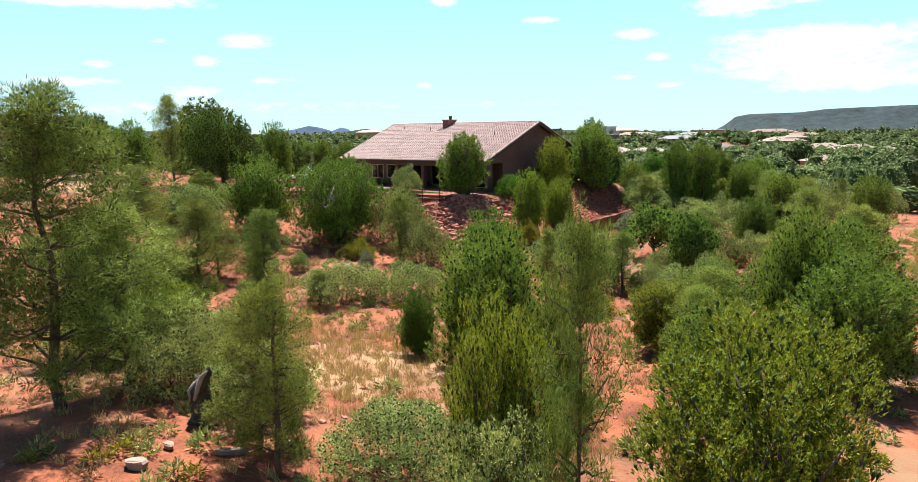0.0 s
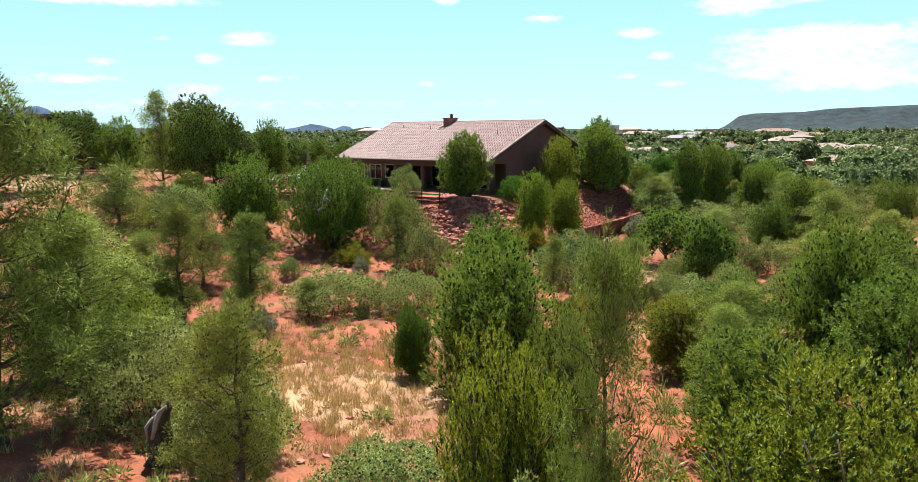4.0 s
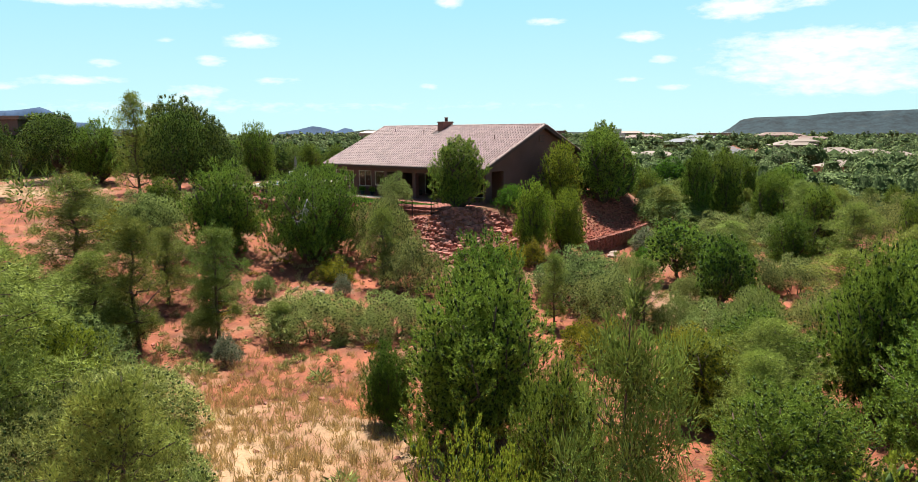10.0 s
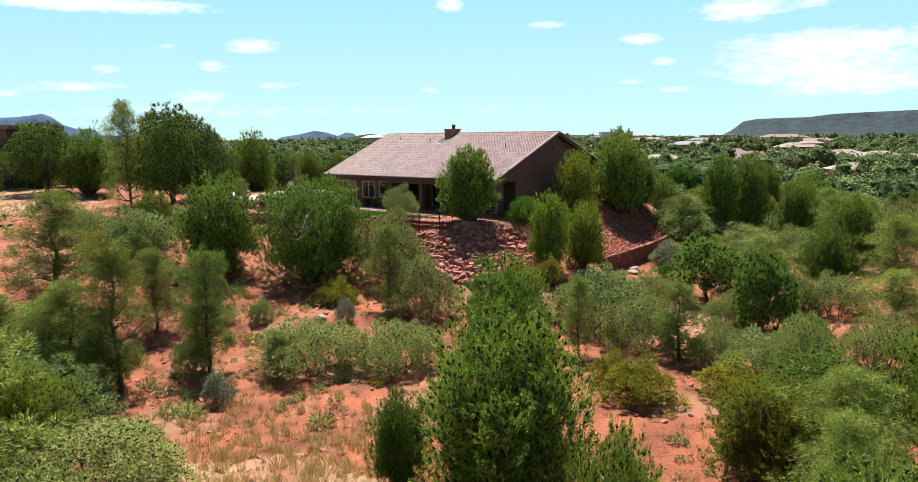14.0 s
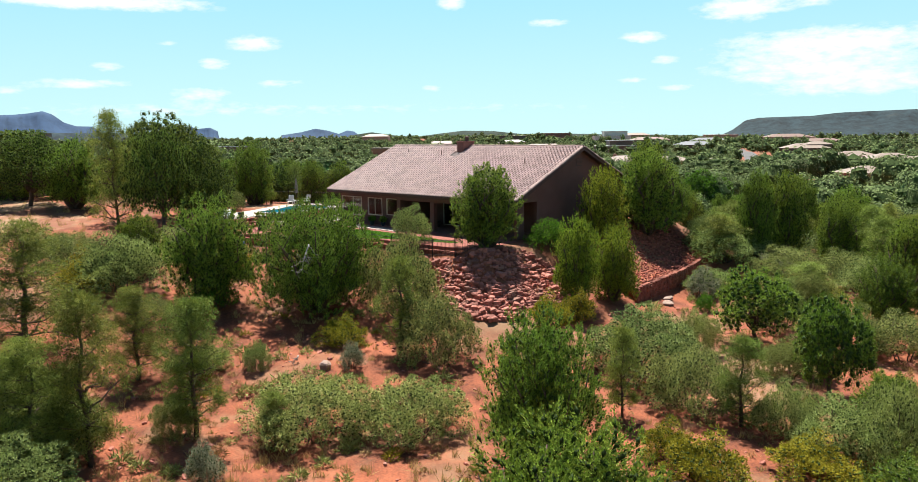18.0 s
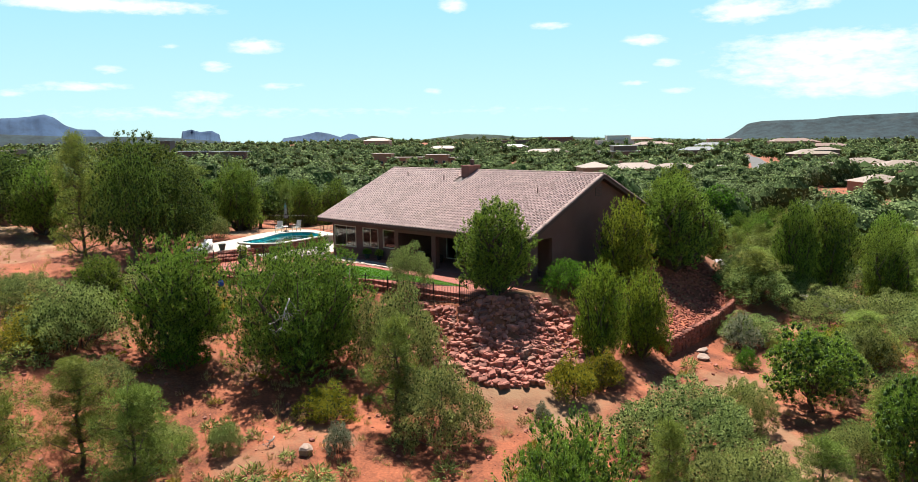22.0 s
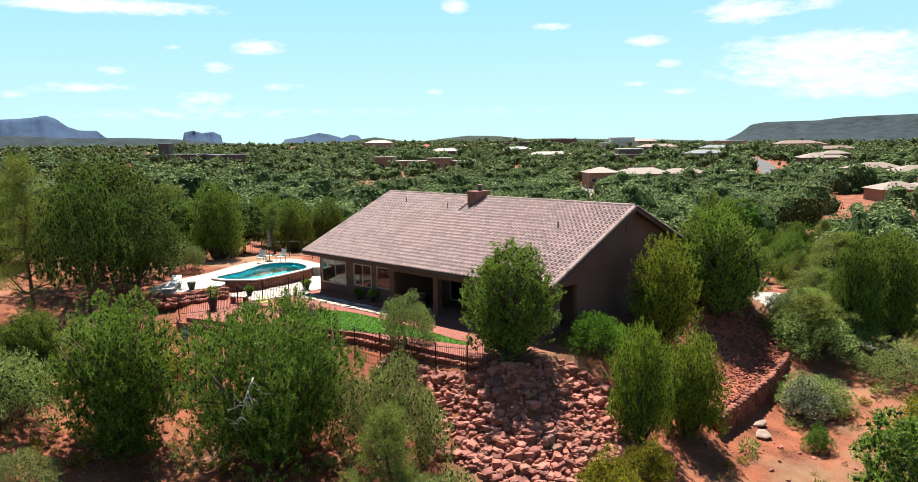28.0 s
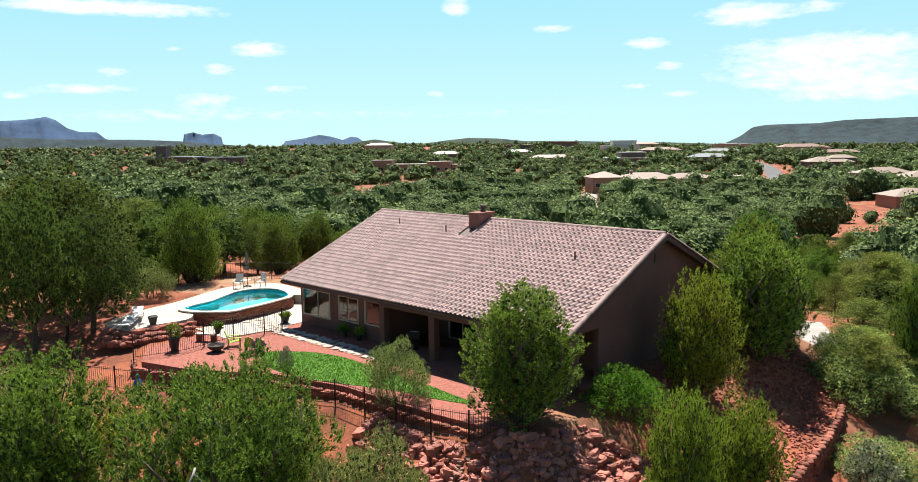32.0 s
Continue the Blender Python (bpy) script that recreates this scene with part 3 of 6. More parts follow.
def plant(name, label, category, group, seed, kind, h, w, mat, trunk_mat=None, key_far=False, fine=False):
    """A tree or shrub of height h and width w standing at the origin: trunk with limbs, and a crown."""
    rng = np.random.default_rng(seed)
    root = tagged(new(name), label, category, group)
    lines, lobes = [], []
    R = w / 2
    up, fill = 0.8, 0.25
    # clumps a square metre, plume, thickness, sprays, their length and half width, heart, facing, flare, roundness
    dense, plume, fat, per, leaf, lw, core, sides, flare, ends = {
        "juniper": (100, 0.46, 0.115, 46, 0.060, 0.018, 0.36, (0.7, 0.5), 0.6, 0.1),
        "pinyon": (42, 0.34, 0.15, 46, 0.12, 0.0095, 0.16, (0.6, 0.6), 1.3, 0.9),
        "shrub": (105, 0.24, 0.14, 30, 0.055, 0.021, 0.30, (0.5, 0.8), 1.0, 0.8),
        "round": (30, 0.36, 0.22, 40, 0.080, 0.030, 0.55, (0.6, 0.6), 0.9, 0.7),
        "grassy": (60, 0.5, 0.08, 30, 0.10, 0.012, 0.3, (0.9, 0.2), 0.4, 0.0)}[kind]
    count = int(dense * h * w)
    if key_far:
        count, plume, fat, per, leaf, lw = int(count * 0.62), plume * 1.15, fat * 1.3, 20, leaf * 1.5, lw * 1.7
    elif not fine:
        count, per, leaf, lw = int(count * 0.85), int(per * 0.66), leaf * 1.15, lw * 1.25
    if kind == "juniper":           # many leaning stems, each a column of separate lumps that ends in a point
        n = 30
        for i in range(n):
            a = 2.4 * i + rng.uniform(-.4, .4)
            q = math.sqrt((i + 0.5) / n)
            rr = R * q * rng.uniform(0.70, 0.88)
            top = h * (1.0 - (0.20 if w > 7 else 0.26) * q ** 3) * rng.uniform(0.78, 1.0)
            bot = h * rng.uniform(0.04, 0.20)
            x, y = rr * math.cos(a), rr * math.sin(a)
            m = 5
            for s in range(m):
                f = (s + 0.5) / m
                z = bot + (top - bot) * f
                g = R * (0.27 - 0.10 * f) * rng.uniform(.75, 1.25)
                lean = 0.96 - 0.25 * abs(f - 0.55) + rng.uniform(-.1, .1)
                lobes.append((x * lean + rng.normal() * 0.05 * R, y * lean + rng.normal() * 0.05 * R, z, g, g, (top - bot) / m * 0.62))
            lines.append(limb(rng, (0.08 * math.cos(a), 0.08 * math.sin(a), -0.1), (x, y, top * 0.85), 0.07 + 0.010 * h, 0.015))
        lines.append(limb(rng, (0, 0, -0.3), (0, 0, h * 0.6), 0.05 * h * 0.5, 0.05))
        up = 1.5
    elif kind == "pinyon":          # open, with a clear leader and tiers of limbs
        lines.append(limb(rng, (0, 0, -0.3), (rng.uniform(-.2, .2), rng.uniform(-.2, .2), h * 0.97), 0.02 * h, 0.012, 7, 0.012))
        tiers = 9
        for i in range(tiers):
            f = (i + 0.8) / tiers
            rr = R * 1.55 * f ** 0.3 * (1 - f) ** 0.62 * rng.uniform(0.7, 1.15) + 0.1
            for j in range(5):
                a = 2.4 * (5 * i + j) + rng.uniform(-.5, .5)
                e = rr * rng.choice((0.45, 0.7, 0.9, 1.05, 1.25))
                low = h * (0.06 + 0.84 * f)
                p = (e * math.cos(a), e * math.sin(a), low + e * rng.uniform(0.1, 0.6))
                lines.append(limb(rng, (0, 0, low), p, 0.010 * h * (1.1 - f) * 0.5 + 0.012, 0.008))
                for s in (0.5, 0.8, 1.02):
                    g = R * 0.21 * rng.uniform(.6, 1.35)
                    q = rng.normal(size=3) * 0.12 * R
                    lobes.append((p[0] * s + q[0], p[1] * s + q[1], low + (p[2] - low) * s + q[2] * 0.6, g, g, g * 0.7))
        lobes.append((0, 0, h * 0.95, R * 0.12, R * 0.12, h * 0.05))
        up, fill = 0.7, 0.35
    elif kind == "shrub":           # many-lobed dome down to the ground
        for i in range(26):
            a, q = 2.4 * i, math.sqrt((i + 0.5) / 26)
            rr = R * q * rng.uniform(0.68, 0.95)
            z = h * (1 - 0.7 * q ** 2) * rng.uniform(0.42, 0.95)
            g = R * rng.uniform(0.15, 0.34)
            lobes.append((rr * math.cos(a), rr * math.sin(a), max(z, g * 0.5), g, g, min(g, h * 0.3)))
            if i % 2 == 0:
                lines.append(limb(rng, (0.2 * R * math.cos(a), 0.2 * R * math.sin(a), -0.1), (rr * math.cos(a), rr * math.sin(a), z), 0.035, 0.01))
        up, fill = 0.6, 0.25
    elif kind == "round":           # broad crown on a forked trunk
        fork = h * 0.22
        lines.append(limb(rng, (0, 0, -0.3), (0.15, 0.1, fork), 0.032 * h, 0.026 * h, 4, 0.03))
        for i in range(22):
            a, q = 2.4 * i, math.sqrt((i + 0.5) / 22)
            rr = R * q * 0.76
            z = h * (0.84 - 0.42 * q ** 2.2) * rng.uniform(0.85, 1.04)
            g = R * rng.uniform(0.24, 0.36)
            lobes.append((rr * math.cos(a), rr * math.sin(a), z, g, g, g * 0.75))
            if q > 0.5 and i % 2:
                lobes.append((rr * 0.95 * math.cos(a), rr * 0.95 * math.sin(a), h * 0.34, g * 0.9, g * 0.9, g * 0.7))
            lines.append(limb(rng, (0.15, 0.1, fork * rng.uniform(0.7, 1)), (rr * 0.9 * math.cos(a), rr * 0.9 * math.sin(a), z), 0.013 * h, 0.012, 5, 0.05))
        up, fill = 0.5, 0.25
    elif kind == "grassy":          # upright spray of fine stems
        for i in range(9):
            a, q = 2.4 * i, math.sqrt((i + 0.5) / 9)
            lobes.append((R * 0.6 * q * math.cos(a), R * 0.6 * q * math.sin(a), h * (0.62 - 0.2 * q), R * 0.32, R * 0.32, h * 0.32))
            lines.append(limb(rng, (0, 0, -0.05), (R * 0.6 * q * math.cos(a), R * 0.6 * q * math.sin(a), h * 0.6), 0.015, 0.006))
        up, fill = 2.0, 0.6
    if kind in ("pinyon", "round"):
        part("trunk", tubes_mesh("trunk", lines[:1], trunk_mat or M["bark"], 8), root)
        lines = lines[1:]
    elif kind == "juniper":
        part("trunk", tubes_mesh("trunk", lines[-1:], trunk_mat or M["bark"], 8), root)
        lines = lines[:-1]
    tagged(part("branchwork", tubes_mesh("branchwork", lines, trunk_mat or M["bark"], 5), root), kind="stuff")
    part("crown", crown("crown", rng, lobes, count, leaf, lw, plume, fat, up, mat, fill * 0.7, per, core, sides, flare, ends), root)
    return root


STOCK = {}


LEAN = {}


def stock(key, *args):
    """A kind of plant, and for places far from the flight line a leaner one with coarser sprays."""
    STOCK[key] = (args, args[6], args[7])


def made(key, lean):
    if (key, lean) not in LEAN:
        LEAN[key, lean] = plant(*STOCK[key][0], key_far=key[0] == "m", fine=not lean)
        return LEAN[key, lean], True
    return LEAN[key, lean], False


def from_line(x, y):
    """Distance in plan from the flight line."""
    t = max(0.0, min(1.0, ((x - 69.5) * -28.7 + (y + 55.6) * 28.7) / (2 * 28.7 ** 2)))
    return math.hypot(x - 69.5 + 28.7 * t, y + 55.6 - 28.7 * t)


J = "dense green juniper tree with upright plumes on red soil"
stock("jun", "juniper_tree", J, "tree", "junipers", 1, "juniper", 6.0, 5.0, M["juniper"])
stock("junbig", "juniper_tree", "broad dense green juniper with many upright plumes", "tree", "junipers", 31, "juniper", 7.0, 8.2, M["juniper"])
stock("jun2", "juniper_tree", J, "tree", "junipers", 2, "juniper", 6.0, 3.6, M["juniper"])
stock("juny", "juniper_tree", "yellow-green juniper tree with lit plumes", "tree", "junipers", 3, "juniper", 6.0, 5.0, M["juniper_y"])
stock("bowl", "juniper_tree", "dark multi-stemmed juniper with a bowl-shaped crown", "tree", "junipers", 13, "round", 4.4, 5.6, M["juniper"])
stock("pin", "pinyon_pine", "open grey-green pinyon pine with bare lower limbs", "tree", "pinyons", 4, "pinyon", 6.5, 4.0, M["pinyon"])
stock("pin2", "pinyon_pine", "thin spindly pinyon pine with a dark trunk", "tree", "pinyons", 5, "pinyon", 6.0, 2.8, M["pinyon"])
stock("scrub", "scrub_oak", "grey-green scrub oak bush spreading on red soil", "shrub", "scrub oaks", 6, "shrub", 2.6, 5.0, M["scrub"])
stock("sage", "sage_bush", "pale grey-green sage bush", "shrub", "sage bushes", 7, "shrub", 1.5, 2.4, M["sage"])
stock("yel", "rabbitbrush", "yellow-green rabbitbrush in the sun", "shrub", "rabbitbrushes", 8, "shrub", 1.6, 2.6, M["yellow"])
stock("green", "manzanita", "low bright green bush on red soil", "shrub", "green bushes", 14, "shrub", 1.6, 2.4, M["bright"])
stock("oak", "oak_tree", "large dark green oak with a forked trunk", "tree", "oaks", 9, "round", 8.5, 11.0, M["oak"])
stock("bri", "leafy_tree", "bright green leafy tree", "tree", "leafy trees", 10, "round", 6.0, 6.0, M["bright"])
stock("jspread", "spreading_juniper", "low bright green spreading juniper beside the house", "shrub", "spreading junipers", 11, "shrub", 1.9, 4.2, M["bright"])
stock("mjun", "juniper_tree", "green juniper tree in the middle distance", "tree", "middle-distance trees", 21, "juniper", 6.0, 4.4, M["juniper"])
stock("mpin", "pinyon_pine", "grey-green pinyon pine in the middle distance", "tree", "middle-distance trees", 22, "pinyon", 6.0, 4.0, M["pinyon"])
stock("mround", "oak_tree", "rounded dark green tree in the middle distance", "tree", "middle-distance trees", 23, "round", 6.0, 6.0, M["oak"])
stock("mscrub", "scrub_oak", "grey-green scrub bush in the middle distance", "shrub", "middle-distance bushes", 24, "shrub", 2.6, 4.4, M["scrub"])


def place(key, x, y, h=None, w=None, turn=None, z=None, label=""):
    args, h0, w0 = STOCK[key]
    h, w = h or h0, w or w0
    turn = (x * 37.1 + y * 91.7) % 360 if turn is None else turn
    m = pose(x, y, (gz(x, y) if z is None else z) - 0.03, 0, 0, turn) @ Matrix.Diagonal((w / w0, w / w0, h / h0, 1))
    ob, first = made(key, from_line(x, y) > 27.0)
    if first:
        ob.matrix_basis = m
    else:
        ob = copy_thing(ob, m @ Matrix.Diagonal((*[1 / s for s in ob.scale], 1)))
    if label:
        tagged(ob, label)
    return ob


# the slope before the house
PLANTS = [
    # key, x, y, height, width
    ("junbig", 16.2, -13.4, 7.4, 9.2), ("jun2", 4.4, -19.4, 4.4, 3.6), ("jun2", 21.5, -2.9, 6.2, 5.0), ("juny", 24.1, 7.2, 6.3, 4.1), ("jun2", 24.1, 14.1, 7.4, 5.4), ("jun2", 22.9, 16, 7.2, 4.6),
    ("juny", 28, -1.7, 5.8, 3.2), ("juny", 29, 1.2, 5.3, 3.5), ("pin2", 24.6, -14, 5.6, 2.6), ("scrub", 21.2, -10.6, 5, 5), ("scrub", 27.2, -13.6, 3.7, 4.8), ("bowl", 38.4, 1.8, 4.6, 5.3),
    ("bowl", 44.6, -4.4, 5.2, 4), ("scrub", 36.2, -7.6, 3.4, 6.8), ("scrub", 40.7, -10.8, 2.9, 4.6), ("pin2", 43.2, -11.4, 4.2, 2.2), ("pin2", 38.6, -13.4, 4.4, 1.6), ("yel", 29.5, -6.5, 2.1, 2.6),
    ("yel", 29.9, -4.4, 2, 2.6), ("sage", 29.9, -9.4, 0.9, 0.9), ("sage", 31.6, 9.2, 2, 2.8), ("green", 33.5, 5.4, 1.3, 1.5), ("jun2", 29, 34.1, 7.8, 4.2), ("jun2", 34.1, 30, 7, 4.1),
    ("pin", 29, 17, 3.9, 4.1), ("pin", 26.8, 37.9, 6.2, 3.8), ("pin", 36.1, 31.6, 5.9, 4.8), ("jun", 38.5, -19.4, 6.4, 5), ("jun", 46.6, -29.0, 6.6, 6.2), ("juny", 56.8, -40.5, 6.8, 3.2),
    ("pin2", 59.75, -41.1, 9.4, 1.9), ("pin2", 25.3, -26.9, 6.6, 2.9), ("pin2", 25, -31.3, 7.6, 3.2), ("pin2", 28.6, -25, 2.6, 1.7), ("pin", 13, -29.5, 7, 6.2), ("scrub", 29.2, -23.4, 2.8, 5.8),
    ("scrub", 32.8, -20.8, 2.6, 4.8), ("yel", 21.8, -15.8, 1.7, 3.2), ("pin", 48.2, -42.4, 5.3, 3.4), ("pin2", 50.4, -43.1, 6.4, 2.5), ("oak", -14.9, -8, 10, 11.5), ("pin", -9.9, -14.8, 10.6, 4.6),
    ("pin", 40.6, -45.5, 11.6, 7), ("pin", 38.5, -42.4, 7.6, 6.4), ("pin", 31, -40.2, 7.2, 6.4), ("scrub", 45.4, -40.6, 3, 4.4), ("scrub", 52.2, -40, 2.4, 4.6),
    ("scrub", 58.2, -42, 4.2, 4.6), ("scrub", 36.4, -37, 2.6, 6.4), ("pin", 23.2, -36, 5.2, 5.4), ("scrub", 28, -35.8, 3, 5.6), ("juny", 33.4, -38.6, 4.6, 4.6), ("scrub", 41.8, -41.4, 3.2, 5),
    ("juny", 63.2, -38.8, 7.4, 6.2), ("jun", 57.6, -15.4, 6.4, 7.4), ("jun", 60.2, -21.4, 5.6, 6.4), ("jun", 52.6, -18.6, 4.2, 6.2), ("pin", 54.4, -22.6, 4.8, 3.6), ("jun", 57, -27.4, 4.4, 5.2),
    ("scrub", 49.2, -11.2, 3.4, 3.4), ("scrub", 45.5, 4.6, 2.6, 5), ("yel", 47.2, -14, 1.6, 3.4), ("pin", 53, 4, 5.2, 5), ("jun", 55, -5.6, 5.4, 5.4), ("scrub", 51, -6.4, 2.8, 4.4),
    ("pin", 47.4, 10.4, 5.3, 4.7), ("jun2", 42.6, 17.8, 6.4, 4.2), ("pin", 39.2, 24.1, 5.5, 4.8), ("scrub", 37.5, 19.7, 2.8, 4.9), ("jun2", 49.8, 19.7, 6.5, 4.4), ("pin", 58.8, 1.6, 5.6, 5),
    ("jspread", 23.6, 1.6, 2.3, 4.2), ("mround", -41, -11.8, 8.4, 11), ("mround", -52, -7, 9, 8.4), ("bri", -3.6, 85.6, 8, 7.8), ("scrub", 2, -15.6, 2.6, 4.2), ("yel", 7.2, -13.4, 1.4, 2.6),
    ("scrub", 12.4, -22.6, 1.6, 3.2), ("scrub", -4.2, -20.6, 2, 4.4), ("scrub", -12.6, -2.6, 2.2, 3.4), ("scrub", 13, -9, 2.4, 3.6), ("jun", 52.4, -32.2, 5.4, 3.2), ("jun", 42.7, -29.7, 3.4, 2.3),
    ("pin", 19.7, -33.1, 3.6, 5.2), ("pin", 20.4, -31.2, 2.6, 3.5), ("scrub", 24.4, -34, 1.8, 5.2), ("jun2", 48.1, -8, 2.9, 3.2), ("pin", 50.3, -0.9, 4.2, 4.3), ("jun", 43.2, 9.9, 4.6, 4.4),
    ("pin", 38.1, 11.1, 3.1, 4), ("jun", 38.6, 27.1, 4.8, 4.2), ("jun2", 35.6, 24.9, 6.6, 3.7), ("jun2", 31.6, 23.8, 8.1, 4.4), ("pin", 38, 37.8, 5.3, 4.6), ("yel", 44.6, -17.2, 2, 3.5),
    ("pin", 17.4, -25.9, 5, 3.6), ("pin", 19.4, -24, 4, 2.7), ("yel", 5.3, -23.3, 2.3, 3.8), ("green", 12.2, -18.2, 2.2, 2.8), ("jun2", 30.5, 20.6, 8, 3.4), ("jun2", 32.6, 37.2, 7.7, 4.5),
    ("pin", 26.1, 26.2, 4, 5), ("scrub", 34.1, 17.5, 2.5, 5.6), ("yel", 38.2, 11.2, 1.8, 4.4), ("pin2", 42.6, -1.6, 3.3, 2), ("pin", 28.1, 18.8, 3.3, 4.9), ("pin", 21.4, 45.2, 6.4, 5.6),
    ("bri", -1.8, 76, 9.3, 7.9), ("jun2", 23.9, 17.7, 5.5, 3.7), ("oak", -6.8, -12.2, 9.6, 6.7), ("oak", -7.6, -8.6, 8.0, 7.0), ("jun", -16.1, 2.5, 7.1, 5.5), ("pin", -24.8, 2.2, 6.7, 6.1),
    ("oak", -30.5, -14.7, 7.8, 9.1), ("oak", -20.7, -24.8, 8.5, 7.1), ("jun", -26.7, -11.7, 7.3, 7.1), ("jun", 11.3, -17.9, 7, 6.2), ("scrub", 7.5, -22.3, 3.7, 5.8), ("scrub", 7.1, -22.9, 3.2, 4.1),
    ("scrub", -1.7, -23.2, 2.8, 4.3), ("yel", 7.4, -24.8, 1.9, 3.3), ("scrub", 23.5, -34.8, 3.5, 5.3), ("scrub", 23.6, -32, 3, 4.2), ("yel", 42.3, -15.9, 1.5, 2.4), ("scrub", 42.1, -3.1, 2.1, 3.1),
    ("scrub", 24.8, -27.6, 2, 2.1), ("sage", 29.3, -28.7, 1.4, 1.6), ("scrub", 31.6, -39.3, 5.6, 5), ("pin", 24.7, -33.3, 5.6, 4), ("scrub", 47.5, -11.8, 2.4, 4.3), ("scrub", 45, -11, 2.3, 2.9),
    ("juny", 51.7, -21.2, 3.8, 4.5), ("pin", 55.3, -25.7, 4.5, 2.9), ("jun", 56.5, -16.6, 7, 5.4), ("scrub", 40.2, 17.8, 2.6, 6.1), ("scrub", 42.9, 27.7, 5.1, 6.1), ("scrub", 39.8, 58.5, 5.3, 8),
    ("scrub", 42.7, 4.1, 2.8, 4.6), ("scrub", 32.2, 29.7, 2.6, 6.2), ("scrub", 38.5, 5.2, 3.2, 3.4), ("scrub", 38.5, 10.1, 2.9, 3.7), ("yel", 37.1, 12.3, 2, 3.6), ("scrub", 36.9, -3, 2.6, 3),
    ("scrub", 21.1, -21.1, 1.5, 1.7), ("scrub", 19, -22.8, 1.5, 2.6), ("sage", 25, -17.8, 1.3, 1.4), ("scrub", 28.9, 17.3, 2.9, 6), ("scrub", 31.3, 10.6, 1.9, 4.3), ("scrub", 27.3, 18.1, 3, 3.6),
    ("sage", 10, 68.2, 2.1, 3.5), ("scrub", 5, 76.7, 3.1, 4.6), ("pin", 22.6, 44.5, 6.5, 5.5), ("scrub", 30.4, 20.3, 2.7, 3.9),
]
for key, x, y, h, w in PLANTS:
    place(key, x, y, h, w)
place("scrub", 15.8, -4.6, 2.8, 3.1, label="small leafy green bush at the lawn's edge")


# ---- the house ----
EAVE_Z, RIDGE_Z, RIDGE_Y, BACK_Y, LEN = 2.70, 6.35, 8.38, 16.76, 21.73
house = tagged(new("house"), "single-storey brown stucco house with a pink-brown tiled gable roof", "house")
F0 = -0.22                                   # floor
WX0, WX1, WY0, WY1 = 0.45, 21.15, 1.10, 15.7
OPEN = [(0.66, 3.42, 0.44, 2.12), (4.24, 6.10, 0.60, 2.12), (6.65, 8.15, 0.72, 2.14)]


def slope_z(y):
    return EAVE_Z + (RIDGE_Z - EAVE_Z) * (1 - abs(y - RIDGE_Y) / RIDGE_Y)


def wall_with_holes(x0, x1, z0, z1, holes, y0, y1, mat):
    """A wall along x, y0 to y1 thick, with rectangular openings through it."""
    xs = sorted({x0, x1, *[h[0] for h in holes], *[h[1] for h in holes]})
    bm = bmesh.new()
    for a, b in zip(xs, xs[1:]):
        cuts = [(h[2], h[3]) for h in holes if h[0] <= a and b <= h[1]]
        z = z0
        for lo, hi in cuts:
            box_bm(bm, a, b, y0, y1, z, lo)
            z = hi
        box_bm(bm, a, b, y0, y1, z, z1)
    bmesh.ops.remove_doubles(bm, verts=bm.verts, dist=1e-5)
    return bm, mat


def gable_wall(x0, x1, y0, y1, low, mat, hole=None):
    """A wall across the house up to the roof, with one opening (y, y, z, z)."""
    bm = bmesh.new()
    ys = sorted({y0, y1, RIDGE_Y, *([hole[0], hole[1]] if hole else [])})
    for a, b in zip(ys, ys[1:]):
        lo = hole[3] if hole and hole[0] <= a and b <= hole[1] else low
        q = [bm.verts.new((x, y, z)) for x in (x0, x1) for y, z in ((a, lo), (b, lo), (b, slope_z(b) - 0.16), (a, slope_z(a) - 0.16))]
        for f in ((3, 2, 1, 0), (4, 5, 6, 7), (0, 1, 5, 4), (1, 2, 6, 5), (2, 3, 7, 6), (3, 0, 4, 7)):
            bm.faces.new([q[i] for i in f])
    bmesh.ops.remove_doubles(bm, verts=bm.verts, dist=1e-4)
    return bm, mat


part("front_wall", wall_with_holes(WX0, 8.5, F0 - 1.2, 2.62, OPEN, WY0, WY0 + 0.25, M["stucco"]), house)
part("back_wall", box(WX0, WX1, WY1, WY1 + 0.25, -3.2, 3.0, M["stucco"]), house)
part("gable_wall", gable_wall(WX1 - 0.25, WX1, 0.75, WY1 + 0.25, -3.0, M["stucco"], (1.55, 3.12, F0, 2.45)), house)
part("gable_wall", gable_wall(WX0, WX0 + 0.25, WY0 + 0.25, WY1, -3.0, M["stucco"]), house)
part("patio_back_wall", wall_with_holes(8.25, WX1 - 0.25, F0 - 1, 2.62, [(10.0, 12.2, F0 + 0.02, 2.05), (14.0, 17.6, F0 + 0.02, 2.05)], 4.6, 4.85, M["stucco"]), house)
part("patio_side_wall", box(8.25, 8.5, 1.35, 4.6, F0 - 1, 2.62, M["stucco"]), house)
part("patio_ceiling", box(8.5, WX1 - 0.25, 0.4, 4.6, 2.45, 2.55, M["stucco"]), house)
part("header_beam", box(8.5, WX1 - 0.25, 0.60, 0.95, 2.12, 2.45, M["stucco"]), house)
for px in (8.52, 12.42, 16.6):
    part("porch_post", box(px, px + 0.42, 0.58, 0.98, F0, 2.12, M["stucco"], 0.015), house)
